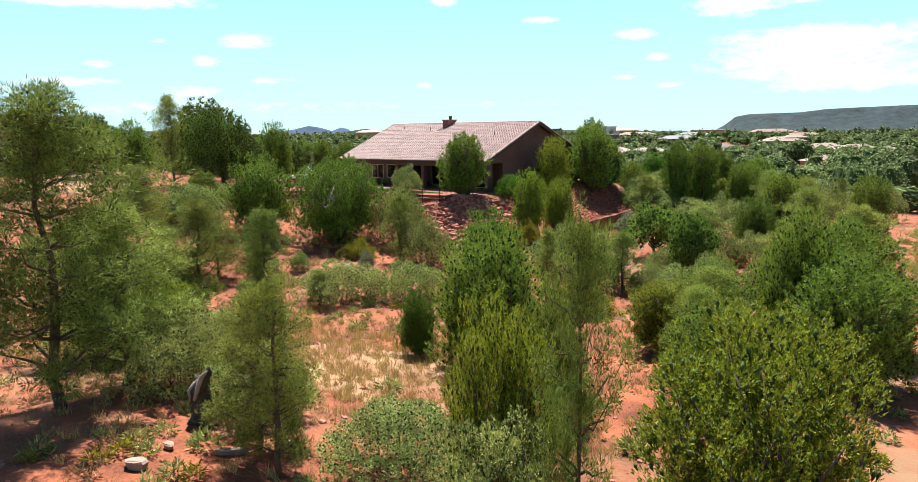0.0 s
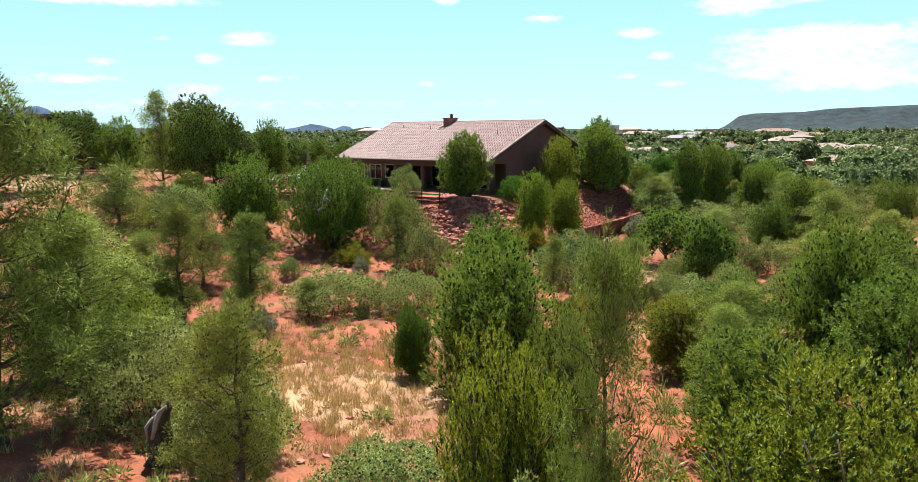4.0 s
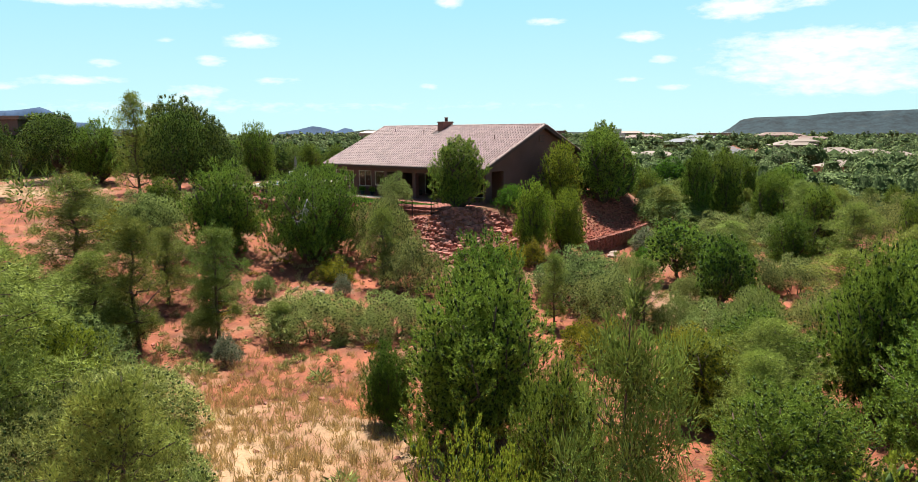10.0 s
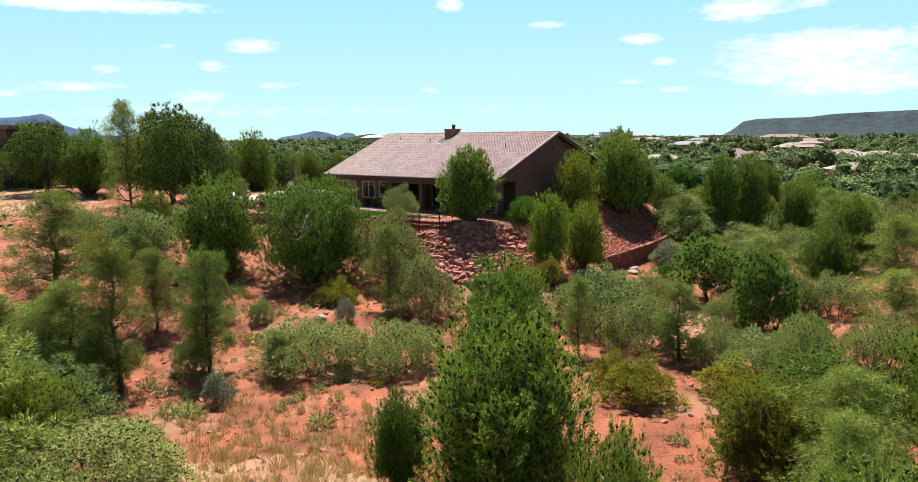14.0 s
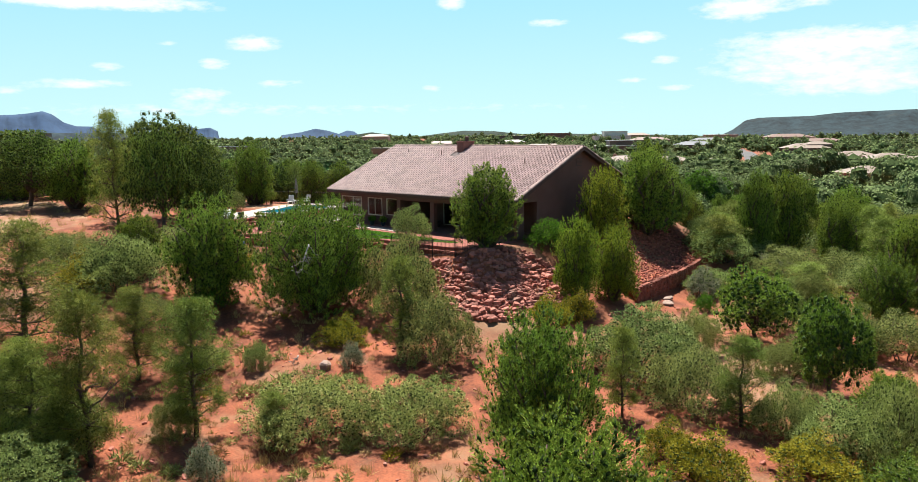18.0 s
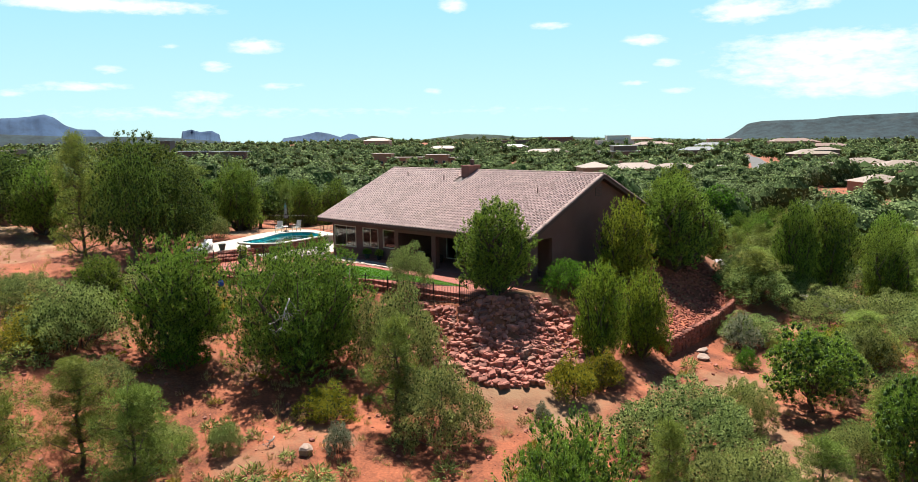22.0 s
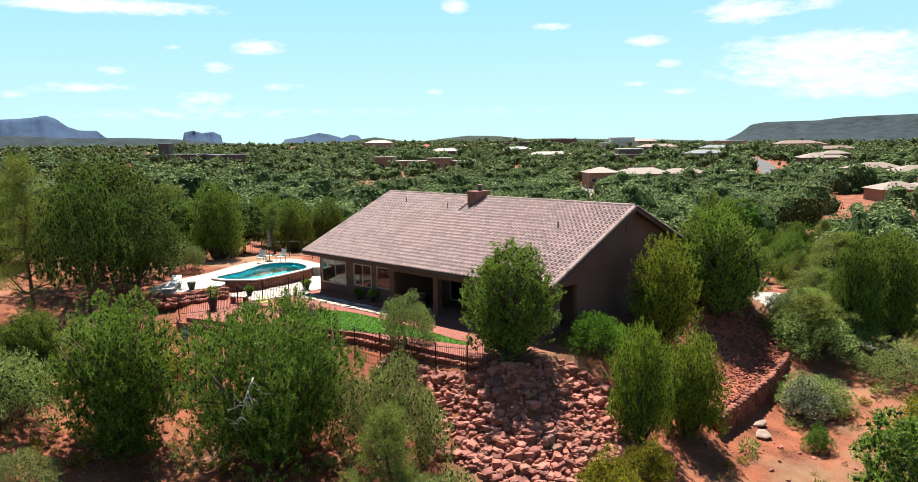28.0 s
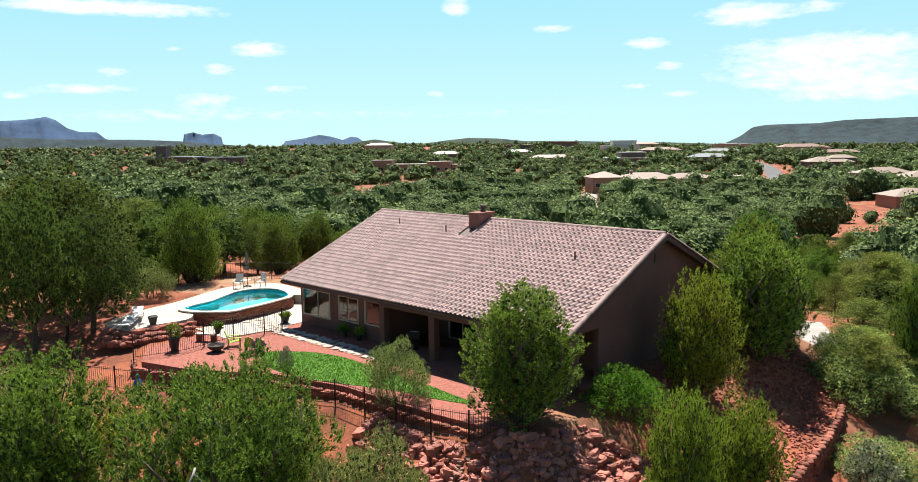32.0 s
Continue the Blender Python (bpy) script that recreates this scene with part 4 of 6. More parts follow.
# rooms behind the glass, their shade painted as near-black surfaces
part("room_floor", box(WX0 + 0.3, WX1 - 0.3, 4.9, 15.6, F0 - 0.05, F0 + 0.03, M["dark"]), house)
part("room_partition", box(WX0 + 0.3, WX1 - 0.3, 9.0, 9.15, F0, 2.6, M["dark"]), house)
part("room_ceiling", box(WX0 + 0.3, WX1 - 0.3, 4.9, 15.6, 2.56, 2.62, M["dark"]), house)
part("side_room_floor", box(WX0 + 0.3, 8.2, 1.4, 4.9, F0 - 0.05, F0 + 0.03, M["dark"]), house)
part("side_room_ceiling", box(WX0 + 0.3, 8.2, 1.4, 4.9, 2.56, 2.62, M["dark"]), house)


def window(x0, x1, z0, z1, y, mullions, name="window"):
    win = part(name, box(x0, x1, y - 0.05, y + 0.06, z0, z0 + 0.06, M["frame"], 0, [
        (x0, x1, y - 0.05, y + 0.06, z1 - 0.06, z1), (x0, x0 + 0.06, y - 0.05, y + 0.06, z0 + 0.06, z1 - 0.06), (x1 - 0.06, x1, y - 0.05, y + 0.06, z0 + 0.06, z1 - 0.06),
        *[(q - 0.025, q + 0.025, y - 0.03, y + 0.04, z0 + 0.06, z1 - 0.06) for q in mullions]]), house, "pale framed window")
    xs = [x0 + 0.06, *mullions, x1 - 0.06]
    for a, b in zip(xs, xs[1:]):
        g = part("pane", box(a + 0.027, b - 0.027, y, y + 0.012, z0 + 0.062, z1 - 0.062, M["glass"]), win)
        g.visible_shadow = False
    return win


window(*OPEN[0], WY0 + 0.02, [2.2])
window(*OPEN[1], WY0 + 0.02, [5.15])
window(*OPEN[2], WY0 + 0.02, [])
window(10.0, 12.2, F0 + 0.02, 2.05, 4.6, [11.1], "sliding_door")
window(14.0, 17.6, F0 + 0.02, 2.05, 4.6, [15.2, 16.4], "sliding_door")

# roof deck, fascia, gutter
bm = bmesh.new()
sec = [(0.0, EAVE_Z), (RIDGE_Y, RIDGE_Z), (BACK_Y, EAVE_Z), (BACK_Y, EAVE_Z - 0.14), (RIDGE_Y, RIDGE_Z - 0.15), (0.0, EAVE_Z - 0.14)]
ends = [[bm.verts.new((x, y, z - 0.03)) for y, z in sec] for x in (0.06, LEN - 0.06)]
for i in range(6):
    bm.faces.new((ends[0][i], ends[0][(i + 1) % 6], ends[1][(i + 1) % 6], ends[1][i]))
for e in ends:
    for q in ((0, 1, 4, 5), (1, 2, 3, 4)):
        bm.faces.new([e[i] for i in q])
bmesh.ops.recalc_face_normals(bm, faces=bm.faces)
roof = part("roof", (bm, M["trim"]), house, "pink-brown clay tile roof")
part("fascia", box(0.02, LEN - 0.02, -0.035, -0.003, EAVE_Z - 0.24, EAVE_Z - 0.02, M["trim"]), house)
gut = bmesh.new()
prof = [(-0.04, -0.05), (-0.045, -0.15), (-0.14, -0.16), (-0.16, -0.05), (-0.15, -0.05), (-0.13, -0.145), (-0.055, -0.14), (-0.05, -0.05)]
ga = [[gut.verts.new((x, y, EAVE_Z + z)) for y, z in prof] for x in (0.05, LEN - 0.05)]
for i in range(8):
    gut.faces.new((ga[0][i], ga[0][(i + 1) % 8], ga[1][(i + 1) % 8], ga[1][i]))
gut.faces.new(ga[0]), gut.faces.new(ga[1][::-1])
part("gutter", (gut, M["trim"]), house)
for x in (LEN - 0.05, 0.01):
    for s in (0, 1):
        bm = bmesh.new()
        y0, y1 = (0.0, RIDGE_Y) if s == 0 else (RIDGE_Y, BACK_Y)
        q = [bm.verts.new((xx, y, slope_z(y) + dz)) for xx in (x, x + 0.04) for y, dz in ((y0, -0.26), (y1, -0.26), (y1, -0.01), (y0, -0.01))]
        for f in ((3, 2, 1, 0), (4, 5, 6, 7), (0, 1, 5, 4), (1, 2, 6, 5), (2, 3, 7, 6), (3, 0, 4, 7)):
            bm.faces.new([q[i] for i in f])
        part("rake_board", (bm, M["trim"]), house)
vent = part("attic_vent", box(WX1 + 0.002, WX1 + 0.03, 8.1, 8.9, 4.85, 5.45, M["trim"]), house)
for i in range(5):
    part("slat", box(WX1 + 0.031, WX1 + 0.05, 8.15, 8.85, 4.92 + i * 0.1, 4.98 + i * 0.1, M["stucco"]), vent)

# chimney, with crown, flue and flashing
chim = part("chimney", box(9.09, 9.87, 7.37, 8.74, 5.3, 6.70, M["chimney"], 0.02), house, "red-brown stucco chimney with a metal flue")
part("chimney_crown", box(9.03, 9.93, 7.31, 8.80, 6.70, 6.82, M["chimney"], 0.02), chim)
part("flue", (lathe([(0.16, 6.82), (0.16, 7.14), (0.2, 7.15), (0.2, 7.22), (0.15, 7.24)], 14, (9.5, 8.2, 0)), M["trim"]), chim)
for vx, vy in ((7.9, 6.6), (18.2, 5.4), (3.4, 6.9)):
    part("vent_pipe", (lathe([(0.045, 0), (0.045, 0.5), (0.035, 0.5)], 10, (vx, vy, slope_z(vy) - 0.05)), M["trim"]), house)


# roof tiles: S-shaped, each tipped on the course below
def tile_shape(w=0.31, ln=0.46):
    us = np.linspace(0, 1, 9)
    prof = np.where(us < 0.60, 0.092 * np.sin(np.pi * us / 0.60), -0.012 * np.sin(np.pi * (us - 0.60) / 0.40))
    v = [(u * w, 0.0, p + 0.075) for u, p in zip(us, prof)] + [(u * w, ln, p + 0.005) for u, p in zip(us, prof)] + [(u * w, 0.012, p * 0.8 + 0.012) for u, p in zip(us, prof)]
    v += v[:9]
    f = [(i, i + 1, i + 10, i + 9) for i in range(8)] + [(i + 18, i + 19, i + 28, i + 27) for i in range(8)]
    return np.array(v), f


TV, TF = tile_shape()
RUN = math.hypot(RIDGE_Y, RIDGE_Z - EAVE_Z)
PITCH = math.atan2(RIDGE_Z - EAVE_Z, RIDGE_Y)
NC, NR = 70, 25
tile_me = mesh_of("roof_tile", TV, TF, M["tile"], shade=True)
front_m = Matrix.Translation((0, 0, EAVE_Z)) @ Matrix.Rotation(PITCH, 4, "X")
back_m = Matrix.Translation((LEN, BACK_Y, EAVE_Z)) @ Matrix.Rotation(math.pi, 4, "Z") @ Matrix.Rotation(PITCH, 4, "X")
rng = np.random.default_rng(77)
joined_v, joined_f = [], []
for side, mm in enumerate((front_m, back_m)):
    A = np.array(mm)
    for r in range(NR):
        for c in range(NC):
            p = np.array((c * LEN / NC, r * (RUN / NR) - 0.05, rng.uniform(0, 0.008)))
            if side == 0 and c >= NC - 30 and r < 10:
                part("roof_tile", tile_me, roof, m=mm @ Matrix.Translation(p) @ Matrix.Rotation(rng.uniform(-0.012, 0.012), 4, "Z"))
                continue
            if side == 0 and 29 <= c <= 31 and 19 <= r:
                continue
            w = (TV + p) @ A[:3, :3].T + A[:3, 3]
            o = len(joined_v)
            joined_v += list(w)
            joined_f += [tuple(i + o for i in q) for q in TF]
tagged(part("roof_tile_field", mesh_of("roof_tile_field", joined_v, joined_f, M["tile_j"], shade=True), roof), "rows of pink-brown clay tiles", kind="stuff")
# ridge and rake caps
cap_v, cap_f = [], []
for i in range(7):
    a = math.pi * i / 6
    for y, r in ((0.0, 0.15), (0.44, 0.125)):
        cap_v.append((r * math.cos(a), y, r * 0.8 * math.sin(a)))
cap_f = [(2 * i, 2 * i + 1, 2 * i + 3, 2 * i + 2) for i in range(6)]
cap_me = mesh_of("ridge_cap", cap_v, cap_f, M["ridge"], shade=True)
for i in range(int(LEN / 0.4)):
    part("ridge_cap", cap_me, roof, m=pose(i * 0.4, RIDGE_Y, RIDGE_Z + 0.03, 3, 0, -90))
for r in range(24):
    for side in (0, 1):
        mm = front_m if side == 0 else back_m
        for x in ((LEN - 0.08, 0.08)):
            xx = x if side == 0 else LEN - x
            part("rake_cap", cap_me, roof, m=mm @ pose(xx, r * RUN / 24.5 - 0.02, 0.02, 3, 0, 0))


# ---- terrace, lawn and paths ----
def flat_shape(name, outline, z0, z1, mat):
    """A slab with a straight-sided outline."""
    bm = bmesh.new()
    lo = [bm.verts.new((x, y, z0)) for x, y in outline]
    hi = [bm.verts.new((x, y, z1)) for x, y in outline]
    bm.faces.new(hi), bm.faces.new(lo[::-1])
    n = len(outline)
    for i in range(n):
        bm.faces.new((lo[i], lo[(i + 1) % n], hi[(i + 1) % n], hi[i]))
    bmesh.ops.recalc_face_normals(bm, faces=bm.faces)
    return bm, mat


def link(name, data, label, category, kind="", group=""):
    bm, mat = data
    me = bpy.data.meshes.new(name)
    bm.to_mesh(me)
    bm.free()
    me.materials.append(mat)
    return tagged(new(name, me), label, category, group, kind)


def rounded(outline, steps=6):
    """A closed smooth curve through an outline."""
    p = [np.array(q, float) for q in outline]
    n, out = len(p), []
    for i in range(n):
        a, b, c, d = p[i - 1], p[i], p[(i + 1) % n], p[(i + 2) % n]
        for s in range(steps):
            t = s / steps
            out.append(tuple(0.5 * (2 * b + (c - a) * t + (2 * a - 5 * b + 4 * c - d) * t ** 2 + (3 * b - a - 3 * c + d) * t ** 3)))
    return out


def inside(x, y, poly):
    c, n = False, len(poly)
    for i in range(n):
        (x0, y0), (x1, y1) = poly[i], poly[(i + 1) % n]
        if (y0 > y) != (y1 > y) and x < (x1 - x0) * (y - y0) / (y1 - y0) + x0:
            c = not c
    return c


link("patio", flat_shape("patio", [(8.5, 0.25), (20.9, 0.25), (20.9, 4.6), (8.5, 4.6)], -0.6, -0.20, M["chimney"]), "red-brown concrete patio slab under the roof", "patio", "structure")
terrace = [(-3.0, 1.0), (0.4, 1.05), (8.5, 1.05), (8.5, 0.24), (21.5, 0.24), (22.2, -3.2), (21.0, -4.6), (17.5, -4.95), (12.5, -5.1), (8.5, -6.2), (4.5, -8.6), (1.2, -9.6), (-1.5, -8.0), (-1.5, -3.0)]
link("gravel_terrace", flat_shape("gravel_terrace", terrace, -1.2, -0.19, M["gravel"]), "red gravel terrace before the house", "terrace", "structure")
LAWN = rounded([(4.7, -4.4), (6.2, -2.9), (8.3, -2.15), (11, -2.2), (14, -2.3), (17, -2.6), (18.8, -2.9), (17.2, -3.5), (15, -3.9), (13.3, -4.5), (11.3, -5.3), (9.6, -5.7), (7.0, -5.7)], 4)
lawn = link("lawn", flat_shape("lawn", LAWN, -0.6, -0.17, M["lawn"]), "small bright green lawn edged with stones", "lawn", "structure")
rng = np.random.default_rng(5)
pts = []
while len(pts) < 16000:
    x, y = rng.uniform(4.3, 20.4), rng.uniform(-5.9, -1.6)
    if inside(x, y, LAWN):
        pts.append((x, y, -0.17))
pts = np.array(pts)
d = unit(np.array([0, 0, 1.0]) + 0.45 * rng.normal(size=(len(pts), 3)))
s = unit(np.cross(d, rng.normal(size=(len(pts), 3))))
tagged(new("lawn_grass", quads_mesh("lawn_grass", np.stack([pts - s * 0.012, pts + s * 0.012, pts + d * 0.075], 1), M["blade"], 3)), "short bright green grass of the lawn", "grass", kind="stuff")


def stone_mesh(name, rng, mat, flat=0.55, n=7):
    """An angular stone about one metre across: a cut, uneven prism with chamfered edges."""
    bm = bmesh.new()
    a = np.sort(rng.uniform(0, 2 * np.pi, n))
    a = np.linspace(0, 2 * np.pi, n, endpoint=False) + rng.uniform(-.3, .3, n)
    r = rng.uniform(0.38, 0.55, n)
    rings = []
    for z, k in ((-flat / 2, 0.82), (flat * 0.28, 1.0), (flat / 2, 0.74)):
        rings.append([bm.verts.new((r[i] * k * math.cos(a[i]) + rng.uniform(-.04, .04), r[i] * k * math.sin(a[i]) + rng.uniform(-.04, .04), z + rng.uniform(-.06, .06))) for i in range(n)])
    for p, q in zip(rings, rings[1:]):
        for i in range(n):
            bm.faces.new((p[i], p[(i + 1) % n], q[(i + 1) % n], q[i]))
    bm.faces.new(rings[0][::-1]), bm.faces.new(rings[-1])
    me = bpy.data.meshes.new(name)
    bm.to_mesh(me)
    bm.free()
    me.materials.append(mat)
    return me


srng = np.random.default_rng(12)
ROCKS = [stone_mesh("rock", srng, M["rock"]) for _ in range(9)]
SLABS = [stone_mesh("flagstone", srng, M["flag"], 0.12, 6) for _ in range(6)]
WALLS = [stone_mesh("wall_stone", srng, M["rock_dark"], 0.7, 6) for _ in range(7)]
PALE = [stone_mesh("boulder", srng, M["pale_rock"], 0.6, 7) for _ in range(4)]


def stone_arrays(meshes):
    out = []
    for me in meshes:
        v = np.array([x.co[:] for x in me.vertices])
        out.append((v, [tuple(p.vertices) for p in me.polygons]))
    return out


def strew(name, mat, items, seed, label, category, kind="stuff"):
    """Many stones joined: items are (x, y, z, size)."""
    rng = np.random.default_rng(seed)
    kinds = stone_arrays(ROCKS)
    V, Fc = [], []
    for x, y, z, s in items:
        v, f = kinds[rng.integers(len(kinds))]
        R = np.array(Euler((rng.uniform(-.5, .5), rng.uniform(-.5, .5), rng.uniform(0, 6.28))).to_matrix())
        w = (v * s * rng.uniform(0.7, 1.3, 3)) @ R.T + (x, y, z)
        o = len(V)
        V += list(w)
        Fc += [tuple(i + o for i in q) for q in f]
    return tagged(new(name, mesh_of(name, V, Fc, mat)), label, category, kind=kind)


# flagstone path along the house
path = link("flagstone_path", flat_shape("b", [(-3.2, -1.6), (1.5, -1.75), (6, -1.6), (10.6, -1.45), (10.6, -0.25), (6, -0.3), (1.5, -0.3), (-3.2, 0.3)], -0.5, -0.180, M["gravel"]), "pale flagstone path along the house", "path", "structure")
rng = np.random.default_rng(8)
for i in range(22):
    for row in (0, 1):
        x = -2.9 + i * 0.62 + rng.uniform(-.05, .05)
        y = -0.62 - row * 0.66 + (0.35 * (1 - smooth((x + 3) / 4)) if x < 1 else 0) + 0.012 * x + rng.uniform(-.05, .05)
        part("flagstone", SLABS[rng.integers(6)], path, m=pose(x, y, -0.165, 0, 0, rng.uniform(0, 360)) @ Matrix.Diagonal((0.80, 0.80, 0.6, 1)))

# rubble slope below the fence
RUB = rounded([(15.0, -5.6), (18.0, -5.5), (21.2, -5.0), (23.0, -3.4), (23.4, -1.0), (25.6, 0.4), (27.6, -0.8), (28.2, -4.0), (27.6, -7.8), (25.2, -9.2), (22.2, -9.0), (19.0, -8.6), (16.2, -7.6)], 4)
rng = np.random.default_rng(21)
slots = []
while len(slots) < 2000:
    x, y = rng.uniform(14.5, 28.5), rng.uniform(-9.6, 0.9)
    if inside(x, y, RUB):
        slots.append((x, y))
rubble = strew("rubble_slope", M["rock_j"], [(x, y, gz(x, y) + 0.03, abs(rng.normal(0.17, 0.08)) + 0.10) for x, y in slots[300:]], 31, "slope of broken red sandstone below the garden fence", "rocks", "structure")
for x, y in slots[:300]:
    s = abs(rng.normal(0.38, 0.12)) + 0.16
    part("rock", ROCKS[rng.integers(9)], rubble, m=pose(x, y, gz(x, y) + 0.07 + 0.10 * s, rng.uniform(-22, 22), rng.uniform(-22, 22), rng.uniform(0, 360)) @ Matrix.Diagonal((s, s * rng.uniform(.6, 1), s * 0.75, 1)))
for i in range(16):                                   # the toe course of larger stones
    x, y = 22.6 + 0.36 * i, -9.15 + 0.13 * i + rng.uniform(-.1, .1)
    part("toe_stone", ROCKS[rng.integers(9)], rubble, m=pose(x, y, gz(x, y) + 0.12, rng.uniform(-8, 8), rng.uniform(-8, 8), rng.uniform(0, 360)) @ Matrix.Diagonal((0.55, 0.5, 0.5, 1)))


def along(points, step):
    """Places at even steps along a polyline: (x, y, heading)."""
    p = [np.array(q, float) for q in points]
    out, left = [], 0.0
    for a, b in zip(p, p[1:]):
        ln = np.linalg.norm(b - a)
        t = left
        while t < ln:
            q = a + (b - a) * t / ln
            out.append((q[0], q[1], math.degrees(math.atan2(b[1] - a[1], b[0] - a[0]))))
            t += step
        left = t - ln
    return out


def stone_wall(name, line, top, base, label, thick=0.42, course=0.19, stone=0.46):
    """A dry-laid wall: staggered courses of separate stones on a rubble core."""
    rng = np.random.default_rng(len(line) * 7 + 3)
    core_v, core_f = [], []
    pts = along(line, 0.4)
    for x, y, a in pts:
        nx, ny = -math.sin(radians(a)) * thick * 0.32, math.cos(radians(a)) * thick * 0.32
        b = base(x, y) - 0.3
        core_v += [(x - nx, y - ny, b), (x + nx, y + ny, b), (x + nx, y + ny, top(x, y) - 0.1), (x - nx, y - ny, top(x, y) - 0.1)]
    for i in range(len(pts) - 1):
        o = 4 * i
        core_f += [(o + j, o + (j + 1) % 4, o + 4 + (j + 1) % 4, o + 4 + j) for j in range(4)]
    wall = tagged(new(name, mesh_of(name, core_v, core_f, M["rock_dark"])), label, "wall", kind="structure")
    k = 0
    while k < 9:
        made = 0
        for x, y, a in along(line, stone)[(k % 2):]:
            z = top(x, y) - course * (k + 0.5)
            if z < base(x, y) - 0.12:
                continue
            made += 1
            part("wall_stone", WALLS[rng.integers(7)], wall, m=pose(x + rng.uniform(-.04, .04), y + rng.uniform(-.04, .04), z, rng.uniform(-5, 5), rng.uniform(-5, 5), a + (180 if rng.random() < .5 else 0) + rng.uniform(-8, 8)) @ Matrix.Diagonal((stone * 1.12, thick, course * 1.5, 1)))
        if not made:
            break
        k += 1
    return wall


stone_wall("garden_wall", [(27.3, 18.2), (27.75, 16.9), (28.7, 13.6), (29.3, 9.6), (29.5, 6.5), (29.8, 2.7)], lambda x, y: -2.6 - 0.02 * (16.9 - y) if y < 17 else -2.6, lambda x, y: min(gz(x + 0.8, y), -3.2), "low curved red sandstone retaining wall")
stone_wall("terrace_wall", [(-0.4, -9.3), (1.2, -10.0), (4.6, -8.9), (8.6, -6.5), (12.5, -5.3), (17.5, -5.15), (21.0, -4.85), (22.4, -3.4)], lambda x, y: -0.42, lambda x, y: gz(x, y - 0.5), "low red stone wall under the garden fence", 0.34)
link("wall_fill", flat_shape("f", [(22.6, 4.5), (24.5, 18.4), (27.2, 18.2), (27.6, 16.9), (28.5, 13.6), (29.1, 9.6), (29.3, 6.5), (29.5, 3.2), (26.0, 3.0)], -4.2, -2.85, M["soil"]), "red soil bank held by the garden wall", "bank", "structure")
rng = np.random.default_rng(44)
chips = []
for _ in range(2600):
    x, y = rng.uniform(23, 29.4), rng.uniform(3, 18)
    if x < 29.6 - 0.012 * (y - 3) ** 2:
        chips.append((x, y, max(gz(x, y), -2.85) + 0.02, abs(rng.normal(0.10, 0.05)) + 0.06))
strew("bank_stones", M["chips"], chips, 45, "loose broken red stones on the bank", "stones")
big = [(31.05, 4.75, 1.05, 0.75, 0.34), (30.4, 6.0, 1.0, 0.5, 0.3), (24.2, -19.0, 0.75, 0.6, 0.6), (29.6, -4.0, 1.2, 0.4, 0.3), (47.4, -46.0, 0.9, 0.6, 0.5), (48.0, -43.2, 1.1, 0.4, 0.35), (48.6, -41.5, 0.7, 0.5, 0.3), (46.6, -44.6, 0.5, 0.4, 0.3)]
for x, y, a, b, c in big:
    ob = tagged(new("boulder", PALE[int(x * 7) % 4]), "pale angular sandstone boulder on red soil", "boulder", "boulders")
    ob.matrix_basis = pose(x, y, gz(x, y) + 0.12, 6, -4, x * 50 % 360) @ Matrix.Diagonal((a, b, c, 1))

# loose stones and dry grass over the open soil
rng = np.random.default_rng(63)
items, tufts = [], []
for _ in range(5200):
    x, y = rng.uniform(8, 62), rng.uniform(-50, 14)
    if (x < 23 and y > -6) or (23 <= x < 30 and y > -9):
        continue
    items.append((x, y, gz(x, y) + 0.01, 0.04 + rng.random() ** 4 * 0.28))
strew("loose_stones", M["rock_j"], items, 64, "small loose red stones on the soil", "stones")
for _ in range(3400):
    x, y = rng.normal(40, 7), rng.normal(-33, 5)
    if rng.random() < 0.45:
        x, y = rng.uniform(5, 60), rng.uniform(-48, 12)
    if (x < 23 and y > -8) or (23 <= x < 31 and y > -9):
        continue
    tufts.append((x, y, gz(x, y)))
for k in range(900):
    x, y = rng.normal(-18, 22), rng.normal(-20, 7)
    if y < -10:
        tufts.append((x, y, gz(x, y)))
T = np.array(tufts)
tall = rng.uniform(0.2, 0.6, len(T))
k = 22
c = np.repeat(T, k, 0) + np.concatenate([rng.normal(size=(len(T) * k, 2)) * 0.09, np.zeros((len(T) * k, 1))], 1)
d = unit(np.array([0, 0, 1.0]) + 0.45 * rng.normal(size=(len(c), 3)))
s = unit(np.cross(d, rng.normal(size=(len(c), 3)))) * 0.014
hgt = np.repeat(tall, k)[:, None] * rng.uniform(0.6, 1.1, (len(c), 1))
tagged(new("dry_grass", quads_mesh("dry_grass", np.stack([c - s, c + s, c + d * hgt], 1), M["grass_dry"], 3)), "tufts of dry straw-coloured grass", "grass", kind="stuff")


